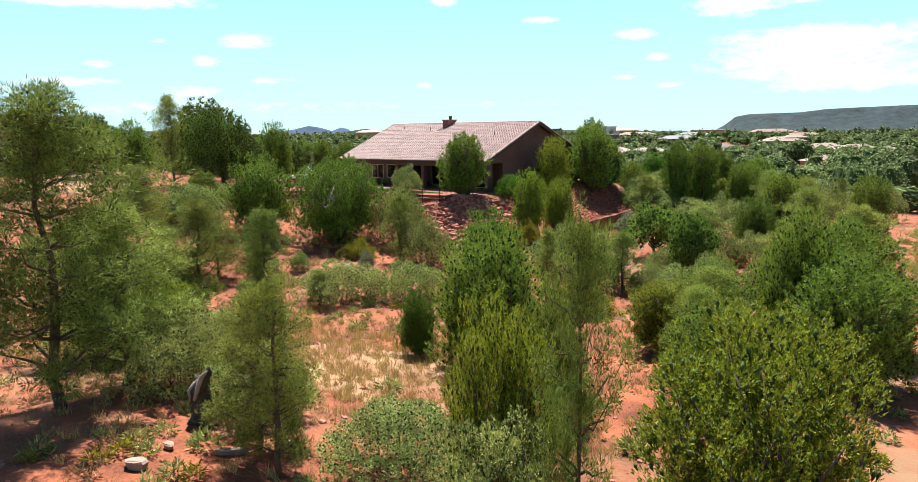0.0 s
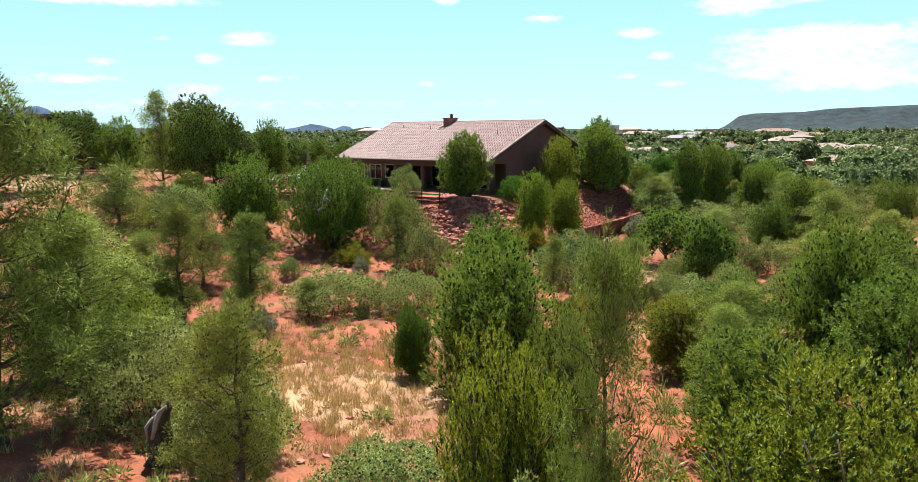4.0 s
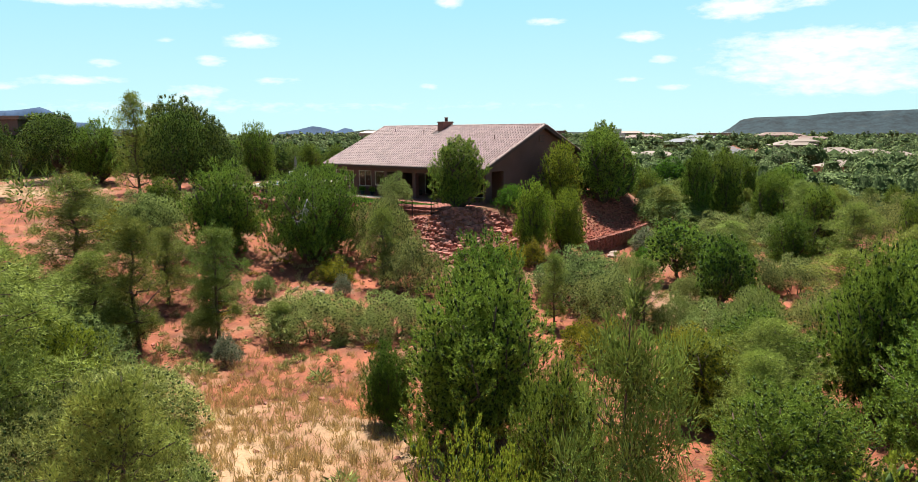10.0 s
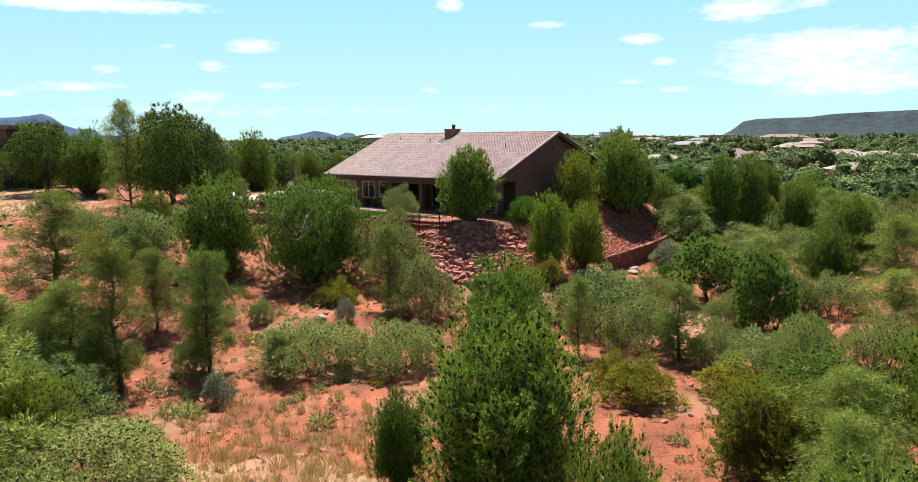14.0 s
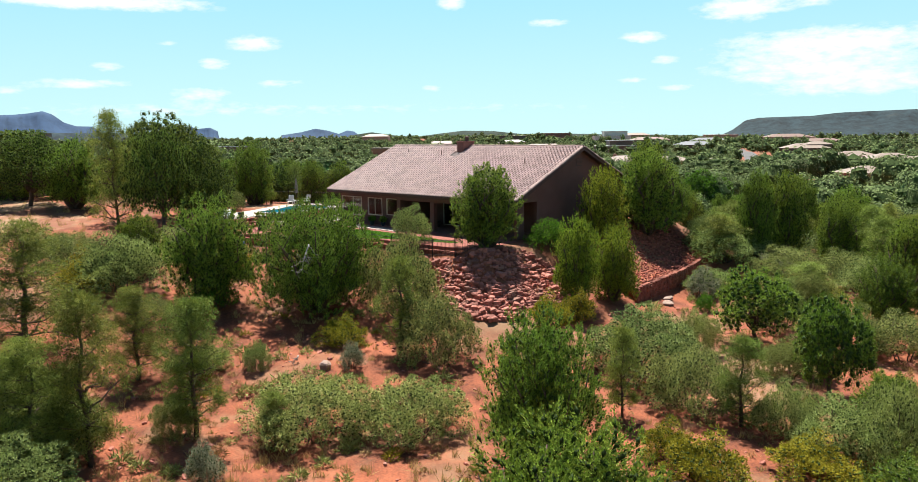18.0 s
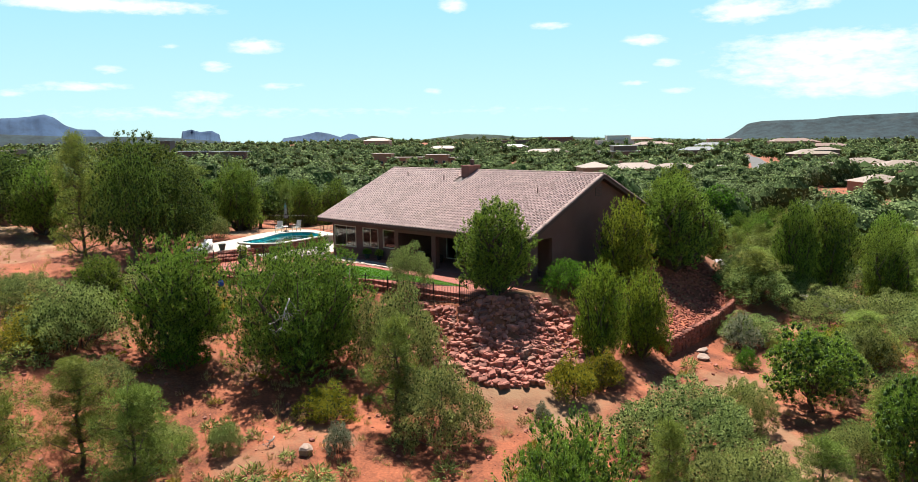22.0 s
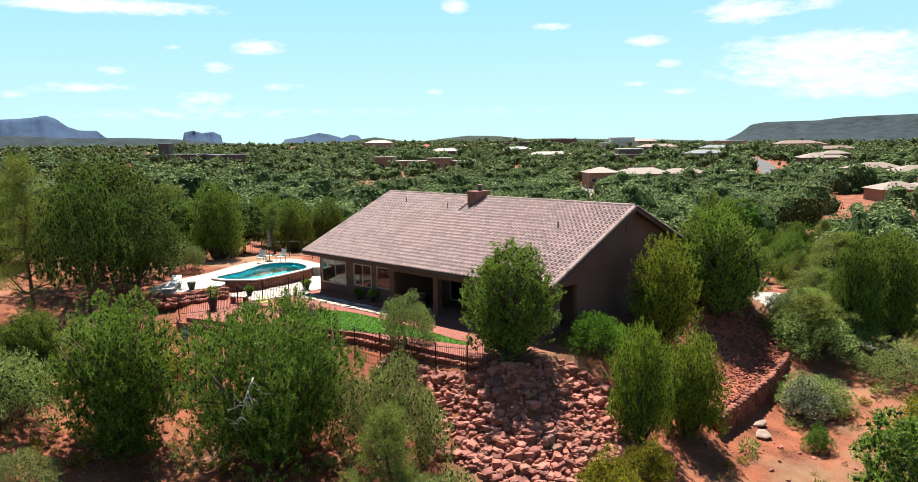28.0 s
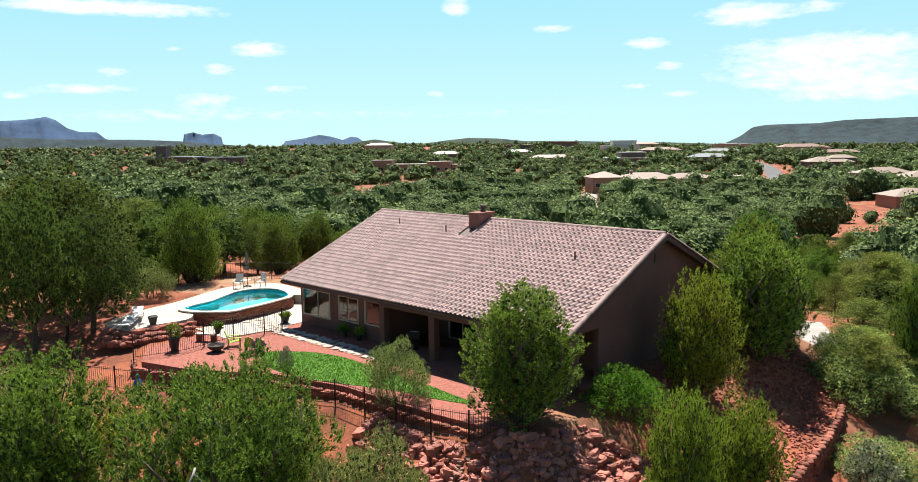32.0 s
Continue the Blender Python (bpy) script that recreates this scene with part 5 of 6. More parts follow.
# low brush between the trees
def low_brush(name, mat, count, seed, label, lo, hi, blades=70):
    rng = np.random.default_rng(seed)
    c = []
    while len(c) < count:
        x, y = rng.uniform(-2, 64), rng.uniform(-50, 30)
        if (x < 23.5 and y > -10.5) or (23 <= x < 31 and -10 < y < 19) or math.hypot((x - 40) / 9, (y + 33) / 5.5) < rng.uniform(0.5, 1.1) or fbm(x, y, 5.0, seed) < rng.uniform(-0.5, 0.7):
            continue
        c.append((x, y, gz(x, y)))
    c = np.array(c)
    r = np.repeat(rng.uniform(lo, hi, (count, 1)), blades, 0)
    d = unit(rng.normal(size=(count * blades, 3)) * (1, 1, 0.7) + (0, 0, 0.55))
    d[:, 2] = np.abs(d[:, 2])
    p = np.repeat(c, blades, 0) + d * r * rng.uniform(0.35, 0.8, (len(d), 1))
    out = unit(d + 0.5 * rng.normal(size=d.shape))
    s = unit(np.cross(out, rng.normal(size=d.shape))) * r * 0.06
    tagged(new(name, quads_mesh(name, np.stack([p - s, p + s, p + out * r * 0.42], 1), mat, 3)), label, "brush", kind="stuff")


low_brush("low_brush", M["scrub"], 520, 3, "low grey-green brush on the red soil", 0.22, 0.75, 110)
low_brush("dry_brush", M["brush"], 900, 4, "low straw-coloured dry brush on the soil", 0.15, 0.45)
low_brush("yellow_brush", M["yellow"], 200, 6, "low yellow-green brush on the soil", 0.2, 0.6, 100)


# ---- fences ----
def iron_fence(name, line, base, height, label, step=0.115, post=1.9, group=""):
    """Black iron fence: posts, two rails and thin pickets."""
    root = tagged(new(name), label, "fence", group)
    pts = along(line, step)
    picket = mesh_of("picket", *tube([(0, 0, 0.06), (0, 0, height - 0.02)], [0.010, 0.010], 4), M["iron"])
    pst = (box(-0.03, 0.03, -0.03, 0.03, -0.25, height + 0.06, M["iron"], 0.006))
    bm, _ = pst
    pme = bpy.data.meshes.new("post")
    bm.to_mesh(pme)
    bm.free()
    pme.materials.append(M["iron"])
    V, Fc = [], []
    every = max(1, round(post / step))
    for i, (x, y, a) in enumerate(pts):
        z = base(x, y)
        if i % every == 0 or i == len(pts) - 1:
            part("post", pme, root, m=pose(x, y, z, 0, 0, a))
        else:
            part("picket", picket, root, m=pose(x, y, z, 0, 0, a))
    for h in (0.14, height - 0.12):
        rail = [((x, y, base(x, y) + h), 0.016) for x, y, a in pts[::4] + pts[-1:]]
        part("rail", tubes_mesh("rail", [([p for p, r in rail], [r for p, r in rail])], M["iron"], 5), root)
    return root


iron_fence("iron_fence", [(9.0, -6.9), (12.9, -5.75), (17.4, -5.5), (20.9, -5.1), (22.6, -3.8)], lambda x, y: max(gz(x, y), -1.0), 1.25, "black iron fence above the rubble slope")
iron_fence("iron_fence", [(0.5, -9.7), (1.2, -7.3), (0.8, -4.6), (1.05, -2.1), (1.2, -0.85)], lambda x, y: -0.2, 1.35, "black iron fence beside the pool garden")
iron_fence("iron_fence", [(0.2, -12.2), (2.6, -11.0), (4.8, -9.4), (9.0, -6.9)], lambda x, y: max(gz(x, y), -1.2), 1.2, "black iron fence at the garden's lower edge", 0.13)
iron_fence("iron_fence", [(-16.5, 1.5), (-15.0, 5.5), (-12.6, 8.8), (-6.0, 9.6), (-1.0, 8.0)], lambda x, y: gz(x, y), 1.5, "dark iron fence behind the pool", 0.2, 2.4)
iron_fence("iron_fence", [(-15.5, -4.0), (-9.5, -9.3), (-4.0, -11.5), (0.2, -12.2)], lambda x, y: gz(x, y), 1.25, "dark iron fence below the oak", 0.16, 2.2)

# ---- pool ----
RIM = rounded([(-5.9, -3.55), (-6.45, -2.6), (-6.75, -1.2), (-7.6, 0.3), (-8.4, 1.8), (-8.3, 3.1), (-7.3, 4.1), (-5.9, 4.1), (-4.8, 3.7), (-4.0, 3.0), (-3.75, 2.0), (-3.4, 0.5), (-3.25, -0.8), (-3.1, -1.8), (-3.9, -2.7), (-4.7, -3.3)], 3)
PC = np.mean(RIM, 0)


def grown(poly, k):
    out = []
    n = len(poly)
    for i in range(n):
        a, b, c = np.array(poly[i - 1]), np.array(poly[i]), np.array(poly[(i + 1) % n])
        t = unit(c - a)
        nrm = np.array((t[1], -t[0]))
        if np.dot(nrm, b - PC) < 0:
            nrm = -nrm
        out.append(tuple(b + nrm * k))
    return out


def ring_wall(outer, inner, z0, z1, mat):
    bm = bmesh.new()
    n = len(outer)
    v = [[bm.verts.new((x, y, z)) for x, y in p] for p, z in ((outer, z0), (outer, z1), (inner, z1), (inner, z0))]
    for i in range(n):
        for a, b in ((0, 1), (1, 2), (2, 3), (3, 0)):
            bm.faces.new((v[a][i], v[a][(i + 1) % n], v[b][(i + 1) % n], v[b][i]))
    bmesh.ops.recalc_face_normals(bm, faces=bm.faces)
    return bm, mat


pool = tagged(new("swimming_pool"), "kidney-shaped turquoise swimming pool with a pale raised rim", "pool")
part("shell", ring_wall(grown(RIM, 0.30), grown(RIM, 0.0), -0.4, 0.52, M["brick"]), pool, "red brick pool wall")
part("basin", ring_wall(grown(RIM, -0.002), grown(RIM, -0.05), -1.0, 0.52, M["pool"]), pool)
part("basin_floor", flat_shape("f", grown(RIM, -0.03), -1.1, -0.15, M["pool"]), pool)
part("water", flat_shape("w", grown(RIM, -0.055), 0.30, 0.40, M["water"]), pool, "clear turquoise water")
for o in pool.children:
    if o.name.startswith("water"):
        o.visible_shadow = False
outer, inner = grown(RIM, 0.36), grown(RIM, -0.06)
for i in range(len(RIM)):
    j = (i + 1) % len(RIM)
    bm = bmesh.new()
    q = [np.array(inner[i]), np.array(inner[j]), np.array(outer[j]), np.array(outer[i])]
    mid = sum(q) / 4
    q = [mid + (p - mid) * 0.985 for p in q]
    lo = [bm.verts.new((*p, 0.525)) for p in q]
    hi = [bm.verts.new((*(mid + (p - mid) * 0.97), 0.60)) for p in q]
    bm.faces.new(hi), bm.faces.new(lo[::-1])
    for a in range(4):
        bm.faces.new((lo[a], lo[(a + 1) % 4], hi[(a + 1) % 4], hi[a]))
    bmesh.ops.recalc_face_normals(bm, faces=bm.faces)
    part("coping_stone", (bm, M["coping"]), pool)
brng = np.random.default_rng(3)
bw = bmesh.new()
box_bm(bw, -0.14, 0.14, -0.02, 0.03, -0.045, 0.045)
bme = bpy.data.meshes.new("brick")
bw.to_mesh(bme)
bw.free()
bme.materials.append(M["brick"])
for k in range(6):
    for x, y, a in along(grown(RIM, 0.31) + grown(RIM, 0.31)[:1], 0.30)[k % 2::1]:
        if x + y * -0.2 > -5.4 and (y < 3.8):
            part("brick", bme, pool, m=pose(x + (0.15 * math.cos(radians(a)) if k % 2 else 0), y + (0.15 * math.sin(radians(a)) if k % 2 else 0), -0.12 + k * 0.105, 0, 0, a))
DECK = rounded([(-4.2, 5.1), (-7.0, 5.8), (-9.9, 5.5), (-10.9, 2.6), (-10.1, 0.2), (-8.8, -2.6), (-8.0, -5.4), (-6.2, -8.4), (-3.6, -8.2), (-3.5, -6.5), (-3.4, -4.6), (-4.6, -3.6), (-6.1, -3.8), (-6.7, -2.7), (-7.0, -1.2), (-7.85, 0.4), (-8.66, 1.9), (-8.5, 3.25), (-7.4, 4.35), (-5.8, 4.38), (-4.6, 4.1)], 3)
link("pool_deck", flat_shape("deck", DECK, -0.6, 0.47, M["deck"]), "pale concrete pool deck", "deck", "structure")
link("pool_terrace", flat_shape("t", [(-5.0, 4.6), (0.3, 4.6), (0.38, 1.0), (0.6, -1.6), (0.2, -4.2), (-3.2, -4.2), (-2.9, -1.6), (-3.1, 0.6), (-3.5, 2.2), (-4.2, 3.6)], -0.6, -0.16, M["deck"]), "pale paving between pool and house", "paving", "structure")
rng = np.random.default_rng(9)
ledge = tagged(new("rock_ledge"), "tumbled red sandstone boulders along the pool deck", "rocks")
for x, y, a in along([(-4.6, -9.0), (-3.3, -8.2), (-3.1, -6.4), (-2.9, -4.4)], 0.32):
    for k in range(3):
        s = rng.uniform(0.45, 0.95)
        part("boulder", WALLS[rng.integers(7)], ledge, m=pose(x + 0.35 * k + rng.uniform(-.15, .15), y - 0.25 * k + rng.uniform(-.15, .15), 0.28 - 0.2 * k, rng.uniform(-12, 12), rng.uniform(-12, 12), rng.uniform(0, 360)) @ Matrix.Diagonal((s, s * 0.8, s * 0.6, 1)))


# ---- the country beyond ----
def strip(name, line, width, mat, label, lift=0.12):
    """A road laid on the ground."""
    pts = along(line, 3.0)
    V, Fc = [], []
    for x, y, a in pts:
        nx, ny = -math.sin(radians(a)) * width / 2, math.cos(radians(a)) * width / 2
        z = max(gz(x + nx, y + ny), gz(x, y), gz(x - nx, y - ny)) + lift
        V += [(x + nx, y + ny, z), (x - nx, y - ny, z), (x - nx * 1.02, y - ny * 1.02, z - 0.8), (x + nx * 1.02, y + ny * 1.02, z - 0.8)]
    for i in range(len(pts) - 1):
        o = 4 * i
        Fc += [(o + j, o + (j + 1) % 4, o + 4 + (j + 1) % 4, o + 4 + j) for j in range(4)]
    return tagged(new(name, mesh_of(name, V, Fc, mat)), label, "road", kind="structure")


ROADS = [
    ("driveway", [(19.5, 34.0), (22.5, 27.0), (25.2, 21.8), (28.0, 22.0), (31.5, 22.6), (38.0, 20.0)], 2.6, "drive", "pale concrete driveway beside the garden"),
    ("far_driveway", [(-74, 138), (-92, 170), (-118, 208), (-136, 238)], 6.0, "drive", "pale driveway of a distant house"),
    ("road", [(-160, 128), (-177, 150), (-205, 180), (-224, 202), (-250, 262)], 8.0, "asphalt", "grey asphalt road between the trees"),
    ("road", [(-92, 320), (-133, 412), (-190, 520)], 9.0, "asphalt", "grey asphalt road in the distance"),
]
for n, line, w, m, label in ROADS:
    strip(n, line, w, M[m], label)


def draped(name, cx, cy, rx, ry, mat, label, category, seed, lift=0.03):
    """A bare patch of ground with an uneven edge, laid on the terrain."""
    rng = np.random.default_rng(seed)
    ph = rng.uniform(0, 6.28, 4)
    V, Fc, n, rings = [(cx, cy, gz(cx, cy) + lift)], [], 40, 12
    for i in range(1, rings + 1):
        for j in range(n):
            a = 2 * math.pi * j / n
            e = 1 + 0.14 * math.sin(2 * a + ph[0]) + 0.10 * math.sin(3 * a + ph[1]) + 0.07 * math.sin(7 * a + ph[2])
            x, y = cx + rx * e * i / rings * math.cos(a), cy + ry * e * i / rings * math.sin(a)
            V.append((x, y, gz(x, y) + (lift if i < rings else -0.08)))
    Fc = [(0, 1 + j, 1 + (j + 1) % n) for j in range(n)]
    for i in range(rings - 1):
        o = 1 + i * n
        Fc += [(o + j, o + n + j, o + n + (j + 1) % n, o + (j + 1) % n) for j in range(n)]
    return tagged(new(name, mesh_of(name, V, Fc, mat, shade=True)), label, category, kind="structure")


draped("clearing", -27, -18, 12, 6.5, M["dirt"], "tan clearing of dry ground under the oaks", "ground", 1, 0.05)
draped("clearing", 42.0, -34.0, 7.5, 5.0, M["dirt"], "dry grassy patch in the meadow", "ground", 3, 0.03)
draped("clearing", -13, 4, 4.5, 5.5, M["dirt"], "tan dry ground behind the pool deck", "ground", 2, 0.03)

WALL_COL = [plain("far_wall_red", (0.46, 0.22, 0.14)), plain("far_wall_tan", (0.42, 0.29, 0.21)), plain("far_wall_brown", (0.16, 0.10, 0.08)), plain("far_wall_white", (0.72, 0.69, 0.64))]
ROOF_COL = [plain("far_roof_tan", (0.34, 0.255, 0.19)), plain("far_roof_grey", (0.22, 0.23, 0.24)), plain("far_roof_white", (0.60, 0.58, 0.54)), plain("far_roof_brown", (0.30, 0.19, 0.14))]
pane_mat = plain("far_pane", (0.06, 0.075, 0.085), 0.15)


def far_house(x, y, width, depth, height, wall, roof, shape="hip", turn=43.0, wings=(), z=None, lift=0.0, label="", chimneys=0):
    """A distant villa: walls, a hipped or flat roof, rows of windows with frames, wings."""
    root = tagged(new("villa"), label, "house", "distant houses")
    root.matrix_basis = pose(x, y, (gz(x, y) if z is None else z) + lift, 0, 0, turn)
    for k, (ox, oy, w, d, h, shp) in enumerate(((0, 0, width, depth, height, shape), *wings)):
        part("wall", box(ox - w / 2, ox + w / 2, oy - d / 2, oy + d / 2, -5.0, h, M["stucco"] if wall is None else WALL_COL[wall]), root)
        bm = bmesh.new()
        e = 0.7
        if shp == "hip":
            r = min(w, d) * 0.19
            lo = [bm.verts.new((ox + sx * (w / 2 + e), oy + sy * (d / 2 + e), h)) for sx, sy in ((-1, -1), (1, -1), (1, 1), (-1, 1))]
            ln = max(w / 2 - d / 2, 0.3)
            hi = [bm.verts.new((ox - ln, oy, h + r)), bm.verts.new((ox + ln, oy, h + r))]
            bm.faces.new((lo[0], lo[1], hi[1], hi[0])), bm.faces.new((lo[2], lo[3], hi[0], hi[1]))
            bm.faces.new((lo[1], lo[2], hi[1])), bm.faces.new((lo[3], lo[0], hi[0])), bm.faces.new(lo[::-1])
        else:
            box_bm(bm, ox - w / 2 - 0.5, ox + w / 2 + 0.5, oy - d / 2 - 0.5, oy + d / 2 + 0.5, h, h + 0.45)
        part("roof", (bm, ROOF_COL[roof]), root)
        n = max(2, int(w / 4))
        for i in range(n):
            cx = ox - w / 2 + (i + 0.5) * w / n
            win = part("window", box(cx - 0.95, cx + 0.95, oy - d / 2 - 0.06, oy - d / 2 - 0.01, 0.7, min(h - 0.4, 2.3), M["frame"]), root)
            part("pane", box(cx - 0.85, cx + 0.85, oy - d / 2 - 0.10, oy - d / 2 - 0.062, 0.8, min(h - 0.5, 2.2), pane_mat), win)
    for k in range(chimneys):
        cx = -width * 0.25 + k * width * 0.5
        part("chimney", box(cx - 0.7, cx + 0.7, 0.4, 1.8, height, height + 3.0, WALL_COL[0]), root)
    return root


HOUSES = [
    # x, y, width, depth, height, wall, roof, shape, wings, chimneys
    (-305, 296, 26, 12, 4.0, 0, 0, "flat", ((18, -2, 14, 10, 5.5, "flat"), (-16, -3, 12, 10, 6.5, "flat"), (32, 0, 14, 9, 3.6, "flat")), 0, "terracotta adobe villa with flat roofs among trees"),
    (-118, 248, 22, 12, 3.4, 0, 0, "hip", ((-18, -4, 12, 11, 4.4, "hip"), (18, 2, 18, 10, 3.2, "hip"), (33, 4, 16, 10, 3.2, "flat")), 2, "long red-walled villa with pale tan roofs"),
    (-232, 420, 26, 12, 4.5, 2, 2, "flat", ((4, 2, 16, 10, 8, "flat"),), 0, "white-roofed villa on the wooded hill"),
    (-199, 471, 26, 12, 4.5, 2, 1, "hip", (), 0, "dark villa with a grey roof"),
    (-112, 436, 24, 14, 4.0, 2, 0, "hip", ((8, 2, 14, 9, 6, "hip"),), 0, "brown villa with layered tan roofs"),
    (-12.7, 241.7, 16, 12, 2.4, 0, 0, "hip", ((-13, -2, 14, 11, 2.4, "hip"), (12, 3, 10, 10, 2.2, "hip")), 2, "red stucco villa with tan roofs and chimneys"),
    (-511, 250, 44, 14, 5.0, 2, 1, "flat", ((-10, 2, 8, 8, 13, "flat"), (40, 0, 30, 12, 4.5, "flat")), 0, "dark low villa with a broad flat roof"),
    (-428, 452, 26, 12, 4.5, 2, 3, "hip", (), 0, "brown villa among the trees"),
    (-418, 712, 40, 16, 6, 3, 2, "flat", ((4, 2, 26, 12, 11, "flat"),), 0, "white two-storey building on the hill"),
    (-336, 478, 34, 12, 3.6, 1, 0, "hip", (), 0, "tan villa with a long pale roof"),
    (-435, 558, 26, 12, 4, 1, 2, "hip", (), 0, "pale-roofed villa on the hill"),
    (-259, 800, 44, 16, 6, 1, 3, "hip", ((20, 2, 20, 12, 5, "hip"),), 0, "orange-roofed villa in the distance"),
    (-60, 350, 20, 12, 3.4, 1, 0, "hip", ((-13, 0, 10, 8, 3.0, "flat"),), 0, "tan villa with a pale roof"),
    (-36, 318, 18, 12, 3.4, 0, 0, "hip", ((13, 0, 10, 8, 3.0, "hip"),), 0, "red villa with a white roof"),
    (-500, 640, 30, 14, 6, 2, 3, "flat", (), 0, "dark villa on the wooded hill"),
    (-560, 800, 40, 14, 7, 2, 3, "flat", (), 0, "dark villa on the far hill"),
    (-470, 850, 36, 14, 7, 1, 0, "hip", (), 0, "tan villa on the far hill"),
    (-330, 640, 36, 14, 6, 2, 3, "hip", (), 0, "brown villa on the hillside"),
    (-380, 905, 40, 14, 7, 1, 2, "flat", (), 0, "pale villa on the far hill"),
    (-640, 560, 30, 14, 6, 1, 0, "hip", (), 0, "tan villa on the wooded ridge"),
    (-250, 600, 30, 12, 5, 2, 1, "hip", (), 0, "grey-roofed villa on the hillside"),
    (-170, 640, 30, 12, 5, 2, 3, "hip", (), 0, "brown-roofed villa in the distance"),
]
for x, y, w, d, h, wl_, rf, shp, wings, ch, label in HOUSES:
    far_house(x, y, w, d, h, wl_, rf, shp, 43 + (x * 7 + y) % 16 - 8, wings, lift=1.3, label=label, chimneys=ch)
# the neighbour's house on the rise
far_house(-50.4, -16.2, 16, 12, 6.6, 2, 3, "flat", 43, (), lift=0.8, label="dark-walled neighbouring house with a broad tan roof")


def kept_clear(x, y):
    if -17.5 < x < 25 and -30 < y < 20:
        return True
    if 14 < x < 62 and y < 20:
        return True
    ox, oy = x - 41, y + 27
    far = math.hypot(ox, oy)
    for n, line, w, m, label in ROADS[1:]:        # low verges beside and before the roads
        for back in ((0.0, 14.0, 28.0) if far < 480 else (0.0,)):
            qx, qy = x + ox / far * back, y + oy / far * back
            for (ax, ay), (bx, by) in zip(line, line[1:]):
                t = max(0, min(1, ((qx - ax) * (bx - ax) + (qy - ay) * (by - ay)) / ((bx - ax) ** 2 + (by - ay) ** 2)))
                if math.hypot(qx - ax - t * (bx - ax), qy - ay - t * (by - ay)) < w * 0.5 + 2.5:
                    return True
    for n, line, w, m, label in ROADS[:1]:
        for (ax, ay), (bx, by) in zip(line, line[1:]):
            t = max(0, min(1, ((x - ax) * (bx - ax) + (y - ay) * (by - ay)) / ((bx - ax) ** 2 + (by - ay) ** 2)))
            if math.hypot(x - ax - t * (bx - ax), y - ay - t * (by - ay)) < w * 0.5 + (9.0 if n == "far_driveway" else 4.0):
                return True
    for hx, hy, w, *_ in HOUSES:
        ux, uy = (41 - hx), (-27 - hy)
        ln = math.hypot(ux, uy)
        along_, across = ((x - hx) * ux + (y - hy) * uy) / ln, abs((x - hx) * uy - (y - hy) * ux) / ln
        if -9 < along_ < (16 if w < 17 else 10) and across < w * 0.62:
            return True
    for cx, cy, r in ((-26, -17, 13), (-62, -22, 10), (-8, 122, 14), (-20, 196, 16), (-8, 158, 18), (6, 120, 13), (-28, 214, 14), (2, 142, 14), (-268, 238, 14), (-180, 165, 10), (14, 52, 5), (-96, 224, 12), (-2, 104, 11), (-8, 112, 10), (6, 112, 10), (11, 105, 9), (-16, 110, 7), (-24, 194, 14), (-31, 228, 14)):
        if math.hypot(x - cx, y - cy) < r:
            return True
    return False


# separate trees of the middle distance
rng = np.random.default_rng(101)
spots = []
tries = 0
while len(spots) < 300 and tries < 20000:
    tries += 1
    az, r = radians(rng.uniform(2, 84)), rng.uniform(40, 125)
    x, y = 41 - r * math.sin(az), -27 + r * math.cos(az)
    if kept_clear(x, y) or any(math.hypot(x - a, y - b) < 3.0 for a, b in spots):
        continue
    spots.append((x, y))
for i, (x, y) in enumerate(spots):
    key = ("mjun", "mpin", "mround", "mjun", "mscrub", "mpin")[i % 6]
    s = rng.uniform(0.7, 1.15)
    h = {"mjun": 5.4, "mpin": 5.2, "mround": 5.2, "mscrub": 2.6}[key] * s
    place(key, x, y, h, h * {"mjun": 0.78, "mpin": 0.72, "mround": 1.05, "mscrub": 1.8}[key])


